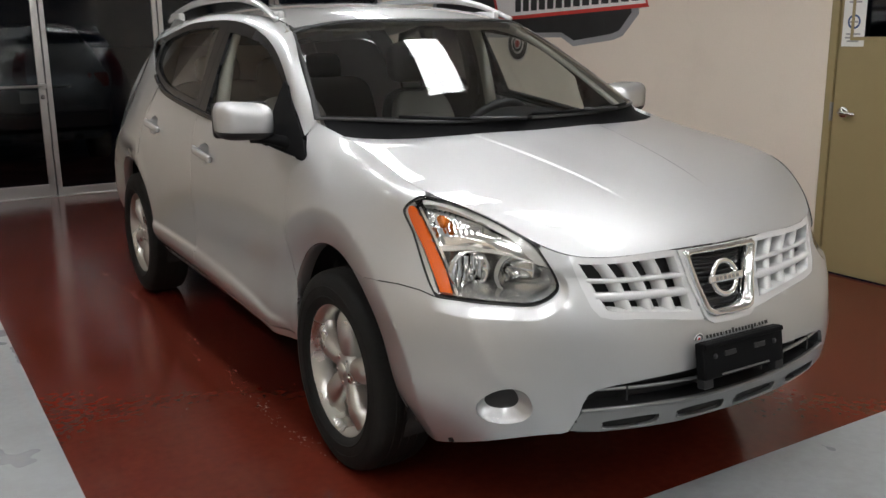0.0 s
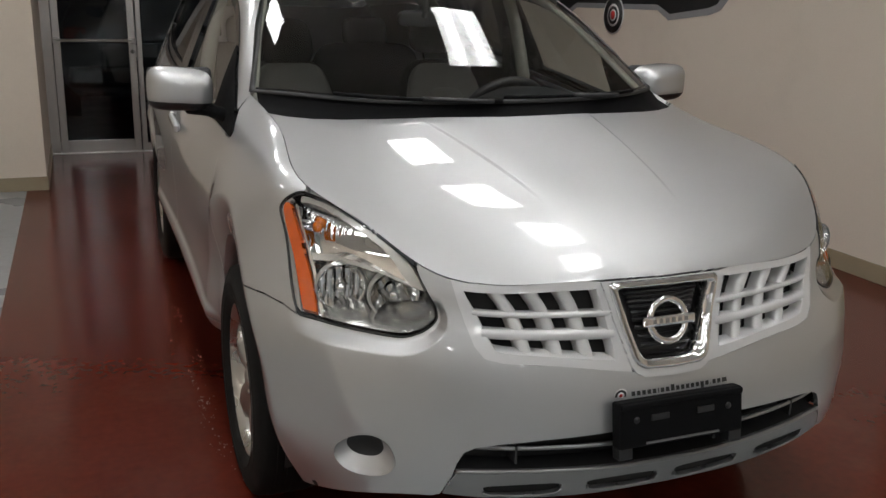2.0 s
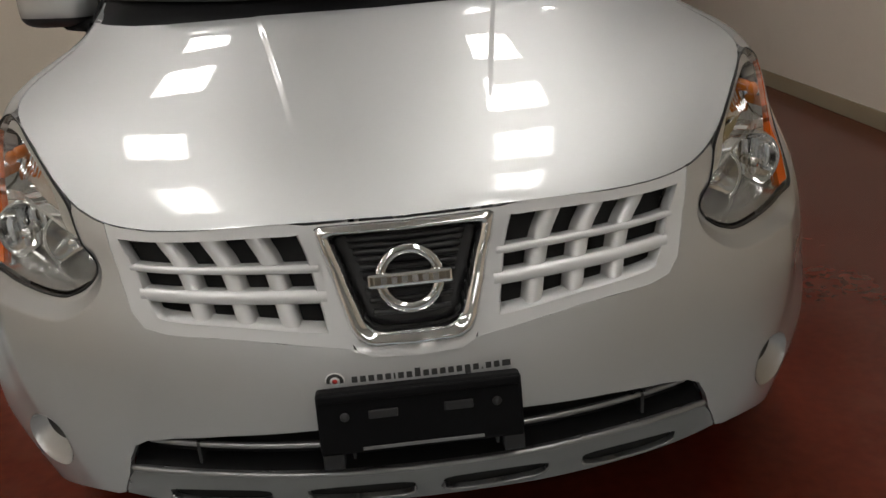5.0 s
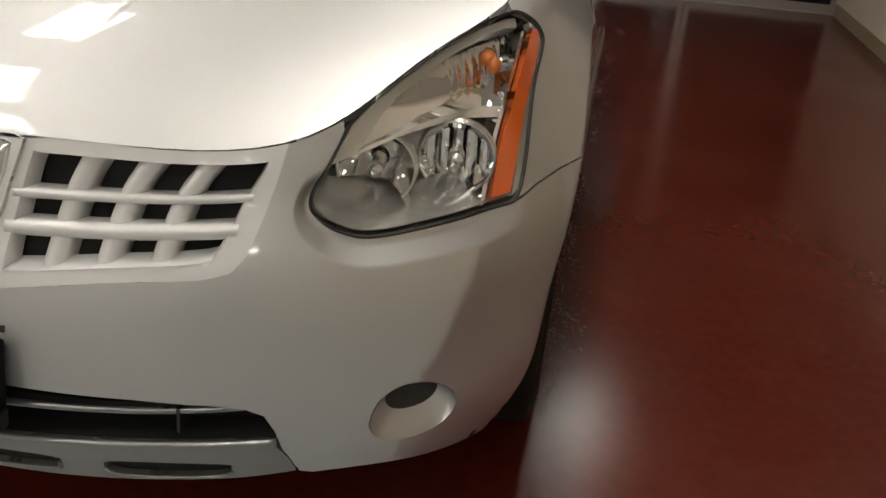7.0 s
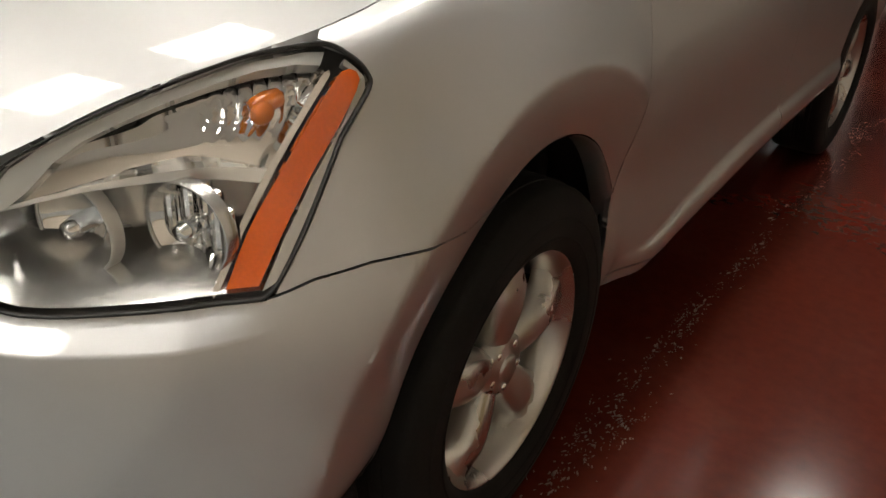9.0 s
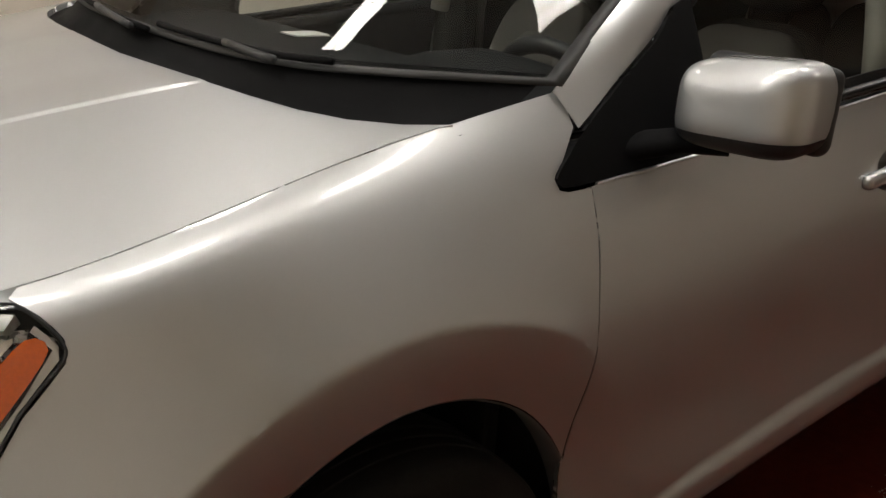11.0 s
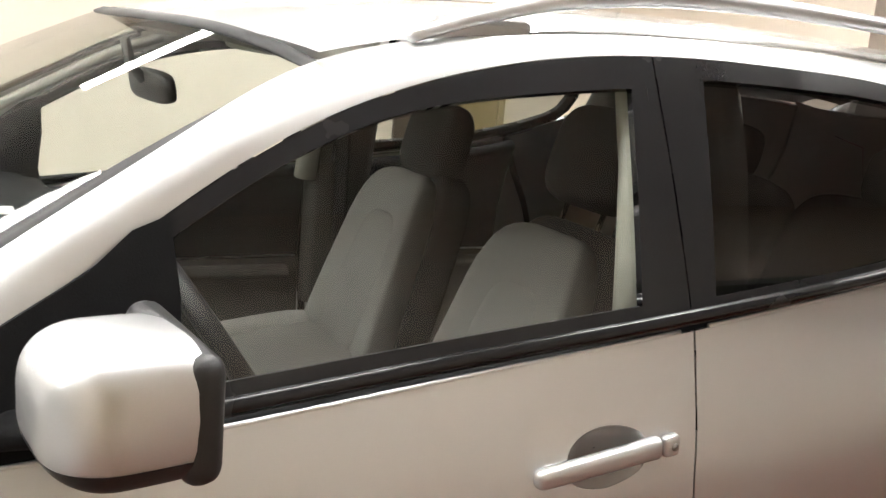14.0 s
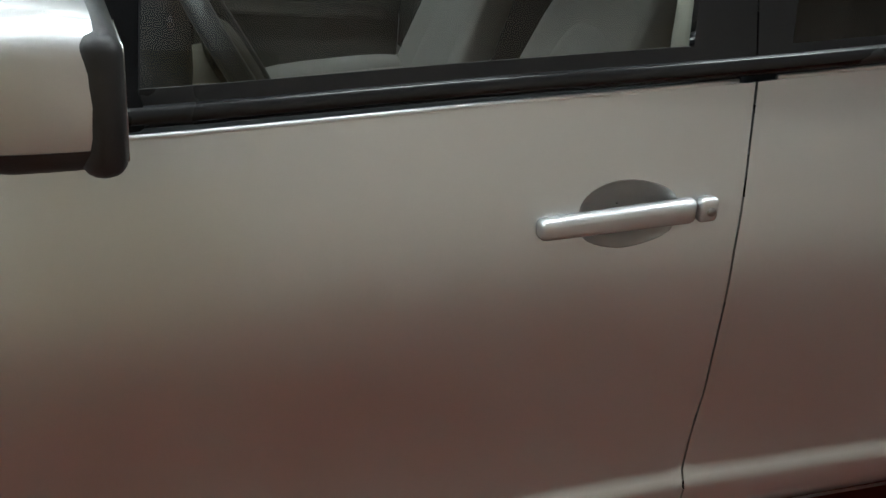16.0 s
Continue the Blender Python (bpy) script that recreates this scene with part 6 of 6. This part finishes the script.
def hinged_door(name, hinge, turn, width, label, window=True, knob_far=True):
    """A painted steel door in its frame: x along the door from its hinge, y out of the wall."""
    ob = tagged(new(name), label, "door", kind="structure")
    ob.matrix_basis = hinge @ pose(0, 0, 0, 0, 0, turn)
    bm = bmesh.new()
    holes = [(.34 * width + .14, width - .14, 1.42, 1.95)] if window else []
    if window:
        x0, x1, z0, z1 = holes[0]
        for d in ((.045, x0, .012, 2.07), (x1, width - .045, .012, 2.07)):
            box(bm, d[0], d[1], -.045, 0, d[2], d[3])
        box(bm, x0, x1, -.045, 0, .012, z0)
        box(bm, x0, x1, -.045, 0, z1, 2.07)
    else:
        box(bm, .045, width - .045, -.045, 0, .012, 2.07, bevel=.003)
    part("door_leaf", bm, KHAKI, ob, smooth=False)
    if window:
        pane_ob = boxed("door_pane", (x0, x1, -.026, -.020, z0, z1), TINT, ob, bevel=0, label="dark wired door pane")
        bm = bmesh.new()
        for d in ((x0 - .02, x0, z0 - .02, z1 + .02), (x1, x1 + .02, z0 - .02, z1 + .02), (x0, x1, z0 - .02, z0), (x0, x1, z1, z1 + .02)):
            box(bm, d[0], d[1], -.002, .008, d[2], d[3], bevel=.002)
        part("pane_bead", bm, KHAKI, ob, smooth=False)
    bm = bmesh.new()
    for d in ((-.012, .040, 0, 2.13), (width - .040, width + .012, 0, 2.13), (.040, width - .040, 2.075, 2.13)):
        box(bm, d[0], d[1], -.11, .014, d[2], d[3], bevel=.004)
    part("door_frame", bm, KHAKI, ob, smooth=False)
    kx = width - .115 if knob_far else .115
    bm = bmesh.new()
    lathe(bm, [(0, .012), (.024, .012), (.033, .008), (.034, 0)], 28, m=pose(kx, 0, .985, -90))
    rose = part("handle_rose", bm, CHROME, ob, "polished lever rose")
    bm = bmesh.new()
    d = -1 if knob_far else 1
    tube(bm, [(kx, .008, .985), (kx, .045, .985), (kx + d * .02, .055, .985), (kx + d * .11, .055, .982)], [.011, .011, .012, .009], 12)
    part("lever", bm, CHROME, rose, "polished lever handle")
    boxed("strike_plate", (width - .046 if knob_far else .030, width - .030 if knob_far else .046, .001, .016, .93, 1.04), STEEL, ob, bevel=.001)
    return ob


# the far jamb of the east door lies at y = 0.86, its hinge side at y = -0.16
east_door = hinged_door("door_1", pose(EAST, -.148, 0), 90, .965, "khaki painted steel door with a glazed upper panel")
notice = thing("notice", "white paper notice taped to the khaki door", "notice", at=pose(EAST - .004, .68, 1.52, 0, 0, 90))
boxed("sheet", (-.072, .072, .0, .0015, -.155, .155), PAPER, notice, bevel=0)
bm = bmesh.new()
lathe(bm, [(.030, .0), (.030, .003), (.041, .003), (.041, 0)], 36, m=pose(0, .0, -.015, -90))
part("round_mark", bm, surface("blue_print", (.06, .10, .22), .5, 0, vary=.05), notice, "dark blue ring mark")
for z, w in ((.120, .05), (.095, .04), (-.016, .026), (-.085, .045), (-.105, .05), (-.125, .038)):
    boxed("text_bar", (-w, w, .0015, .003, z - .005, z + .005), INK_GREY, notice, bevel=0)
west_door = hinged_door("door_2", pose(WEST + .006, 3.90, 0), -90, .48, "narrow khaki painted door beside a dark panel", window=False, knob_far=True)
tagged(boxed("trim_dark_panel", (WEST, WEST + .03, 3.06, 3.40, 0, 2.1), DARK_BROWN, bevel=.006), "dark brown full-height wall panel", "panel", kind="structure")

# glazed shop front
def glazing(name, x0, x1, z0, z1, door=False):
    ob = tagged(new(name), "aluminium-framed glass door onto the dark yard" if door else "aluminium-framed fixed glass panel", "glass door" if door else "window", kind="structure")
    ob.matrix_basis = pose(0, NORTH, 0)
    w = .062 if door else .045
    foot = .11 if door else .07
    for nm, d in (("window_frame", (x0, x0 + w, z0, z1)), ("window_frame", (x1 - w, x1, z0, z1)), ("window_frame", (x0 + w, x1 - w, z0, z0 + foot)), ("window_frame", (x0 + w, x1 - w, z1 - .07, z1))):
        boxed(nm, (d[0], d[1], -.022, .022, d[2], d[3]), ALU, ob, bevel=.003)
    p = boxed("pane", (x0 + w, x1 - w, -.004, .004, z0 + foot, z1 - .07), SHOP_GLASS, ob, bevel=0)
    p.visible_shadow = False
    if door:
        bm = bmesh.new()
        tube(bm, [(x0 + w * .4, -.065, 1.03), (x1 - w * .5, -.065, 1.03)], .013, 12)
        bar = part("push_bar", bm, ALU, ob, "aluminium push bar")
        for x in (x0 + w * .5, x1 - w * .5):
            boxed("bar_end", (x - .035, x + .035, -.075, -.022, 1.005, 1.055), ALU, ob, bevel=.006)
        bm = bmesh.new()
        lathe(bm, [(0, .012), (.018, .010), (.020, 0)], 20, m=pose(x1 - w * .5, -.022, .93, 90))
        part("lock", bm, STEEL, ob, "lock cylinder")
    return ob


SHOP_GLASS = pane("shop_glass", (.50, .52, .53), 1.5)
glazing("window_1", STUB, -1.425, .0, 2.35)
glazing("door_3", -1.42, -.715, .012, 2.35, door=True)
glazing("window_2", -.705, .35, .012, 2.35)
glazing("window_3", .36, 1.55, .012, 2.35)
glazing("window_4", 1.56, EAST, .012, 2.35)
tagged(boxed("wall_over_glass", (STUB, EAST, NORTH - .02, NORTH + .12, 2.36, CEILING), WALL, bevel=0), "cream-painted bulkhead over the glass front", "wall", kind="structure")
tagged(boxed("door_threshold", (STUB, EAST, NORTH - .05, NORTH + .06, 0, .012), ALU, bevel=.003), "dark aluminium threshold under the glass front", "threshold", kind="structure")

# yard outside
bm = bmesh.new()
bmesh.ops.create_grid(bm, x_segments=1, y_segments=1, size=60)
bmesh.ops.transform(bm, matrix=pose(0, NORTH + 60.1, -.02), verts=bm.verts)
tagged(part("ground", bm, ASPHALT, smooth=False), "dark wet asphalt yard at night", "ground", kind="structure")


def parked_suv(x, y, paint, label):
    ob = thing("parked_suv", label, "car", "cars in the yard", at=pose(x, y, -.02))
    rows = []
    # sections along the car, tail first: y, half width, floor, waist, roof
    for yy, w, f, ws, rf, rw in ((0, .72, .42, .95, 1.00, .60), (.05, .84, .32, 1.02, 1.22, .62), (.25, .88, .30, 1.06, 1.56, .60), (.8, .90, .30, 1.06, 1.66, .62), (1.8, .90, .30, 1.04, 1.67, .62), (2.6, .90, .30, 1.02, 1.55, .58), (3.3, .89, .30, .98, 1.05, .62), (4.1, .86, .32, .86, .90, .60), (4.4, .70, .42, .70, .72, .50)):
        half = [(.0, f), (w * .8, f), (w * .97, f + .12), (w, (f + ws) / 2), (w * .98, ws), (rw + (w - rw) * .35, (ws + rf) / 2 + .05), (rw, rf - .05), (rw * .7, rf - .01), (0, rf)]
        rows.append([(a, yy, z) for a, z in half] + [(-a, yy, z) for a, z in half[-2:0:-1]])
    bm = bmesh.new()
    vs = grid_mesh(bm, np.array(rows).transpose(1, 0, 2), close_u=True)
    bm.faces.new([row[0] for row in vs])
    bmesh.ops.recalc_face_normals(bm, faces=bm.faces)
    body = part("body", bm, paint, ob)
    boxed("rear_window", (-.58, .58, .02, .09, 1.08, 1.45), GLOSS_BLACK, ob, bevel=.03, m=pose(0, .03, 0, -10))
    for s in (-1, 1):
        soft("tail_lamp", pose(.70 * s, .06, 1.0), (.13, .05, .09), RED_LENS, ob, "red tail lamp", e=.5)
        for yy in (.85, 3.45):
            bm = bmesh.new()
            lathe(bm, [(0, .10), (.2, .11), (.33, .10), (.34, .06), (.34, -.1), (0, -.1)], 36, m=pose(.80 * s, yy, .34, 0, 90 * s))
            part("wheel", bm, RUBBER, ob)
    boxed("bumper", (-.80, .80, -.06, .10, .42, .66), BLACK, ob, bevel=.05)
    boxed("number_plate", (-.16, .16, -.012, .01, .76, .90), PAPER, ob, bevel=.004)
    boxed("chrome_strip", (-.40, .40, -.010, .02, .92, .95), CHROME, ob, bevel=.006)
    return ob


parked_suv(-.52, 8.6, DARK_CAR, "dark grey suv parked outside the glass front")
parked_suv(-3.1, 8.9, surface("pale_silver_car_paint", (.35, .35, .36), .3, .4, coat=.7), "pale silver suv parked outside at night")

# wall decal: car outline with a round wheel mark and a red banner
decal = thing("wall_decal", "dark wall decal with a red banner and round wheel mark", "wall sign", at=pose(EAST - .003, 3.95, 1.37, 0, 0, 90))


def flat(name, outline, material, depth, holes=()):
    """A thin cut-out: x runs along the wall, z up."""
    bm = bmesh.new()
    surf = lambda q: np.column_stack([np.atleast_2d(q)[:, 0], np.full(len(np.atleast_2d(q)), depth), np.atleast_2d(q)[:, 1]])
    loop = np.asarray(outline, float)
    pts = [Vector(q) for q in loop]
    cons = [(i, (i + 1) % len(pts)) for i in range(len(pts))]
    out = mathutils.geometry.delaunay_2d_cdt(pts, cons, [], 0, 1e-7)
    uv = np.array([tuple(v) for v in out[0]])
    vs = [bm.verts.new(c) for c in surf(uv)]
    for f in out[2]:
        if inside(loop, uv[list(f)].mean(0)[None])[0]:
            bm.faces.new([vs[i] for i in f])
    bmesh.ops.recalc_face_normals(bm, faces=bm.faces)
    ext = bmesh.ops.extrude_face_region(bm, geom=bm.faces[:])
    bmesh.ops.translate(bm, vec=(0, -.0008, 0), verts=[v for v in ext["geom"] if isinstance(v, bmesh.types.BMVert)])
    bmesh.ops.recalc_face_normals(bm, faces=bm.faces)
    return part(name, bm, material, decal, smooth=False)


# along the wall: -1.45 (near end) to 1.5 (far end); the wheel mark is at 0
flat("panel_outline", [(-1.47, .35), (-1.50, .22), (-1.33, .06), (-1.22, .03), (-.75, -.02), (-.60, .05), (.60, .05), (.75, -.02), (1.25, .03), (1.45, .20), (1.40, .62), (.9, .80), (-.7, .80)], INK_GREY, .0020)
flat("panel_dark", [(-1.40, .35), (-1.42, .23), (-1.29, .10), (-1.20, .075), (-.76, .025), (-.60, .09), (.60, .09), (.75, .025), (1.22, .07), (1.38, .22), (1.34, .58), (.86, .76), (-.66, .76)], INK_BLACK, .0030)
flat("banner", [(-1.60, .265), (.30, .195), (.42, .50), (-1.50, .50)], INK_RED, .0040)
flat("banner_face", [(-1.57, .292), (.275, .226), (.38, .49), (-1.48, .49)], INK_WHITE, .0050)
for k in range(14):
    x = -1.50 + .112 * k
    boxed("letter_bar", (x, x + .082, .0050, .0062, .312 - (x + 1.48) * .032, .43 - (x + 1.48) * .032), INK_BLACK, decal, bevel=0)
for r, d, mat in ((.150, .0052, INK_WHITE), (.138, .0062, INK_BLACK), (.088, .0072, INK_WHITE), (.070, .0082, INK_BLACK), (.046, .0092, INK_WHITE), (.034, .0102, INK_RED)):
    bm = bmesh.new()
    lathe(bm, [(0, d), (r, d), (r, 0)], 44, m=pose(0, 0, 0, -90))
    part("wheel_mark", bm, mat, decal)

# dried slush left along the wheel tracks: fine flakes in drifts
rng = random.Random(11)
bm = bmesh.new()
drifts = []
for k in range(58):
    side = 1 if k % 5 else -1
    yc = rng.uniform(.20, 4.8) if k % 2 else rng.choice((.25, .32, .45, .9, 1.5, 2.6, 3.0)) + rng.gauss(0, .10)
    drifts.append((side * (.880 + .026 * max(yc - .6, 0) + rng.gauss(0, .022)), yc, rng.uniform(.006, .024), rng.uniform(.04, .16), rng.gauss(0, .35)))
for k in range(1500):
    cx, cy, sx, sy, lean = rng.choice(drifts)
    u, v = rng.gauss(0, sx), rng.gauss(0, sy)
    xc, yc = cx + u + v * lean * .4, cy + v
    r = rng.uniform(.0007, .0028) * (2.0 if rng.random() < .05 else 1)
    a0 = rng.uniform(0, 6.28)
    stretch = rng.uniform(1, 4)
    turn = rng.uniform(-.7, .7)
    ring = []
    for j in range(5):
        a = a0 + j * math.pi * .4
        q = r * rng.uniform(.5, 1.3)
        p, w = q * math.cos(a), q * stretch * math.sin(a)
        ring.append((xc + p * math.cos(turn) - w * math.sin(turn), yc + p * math.sin(turn) + w * math.cos(turn)))
    low = [bm.verts.new((x, y, .0004)) for x, y in ring]
    high = [bm.verts.new((xc + (x - xc) * .6, yc + (y - yc) * .6, .0004 + r * .4)) for x, y in ring]
    bm.faces.new(high)
    for j in range(5):
        bm.faces.new((low[j], low[(j + 1) % 5], high[(j + 1) % 5], high[j]))
tagged(part("dried_grit", bm, GRIT, smooth=False), "pale dried slush and grit along the wheel tracks", "grit", kind="stuff")
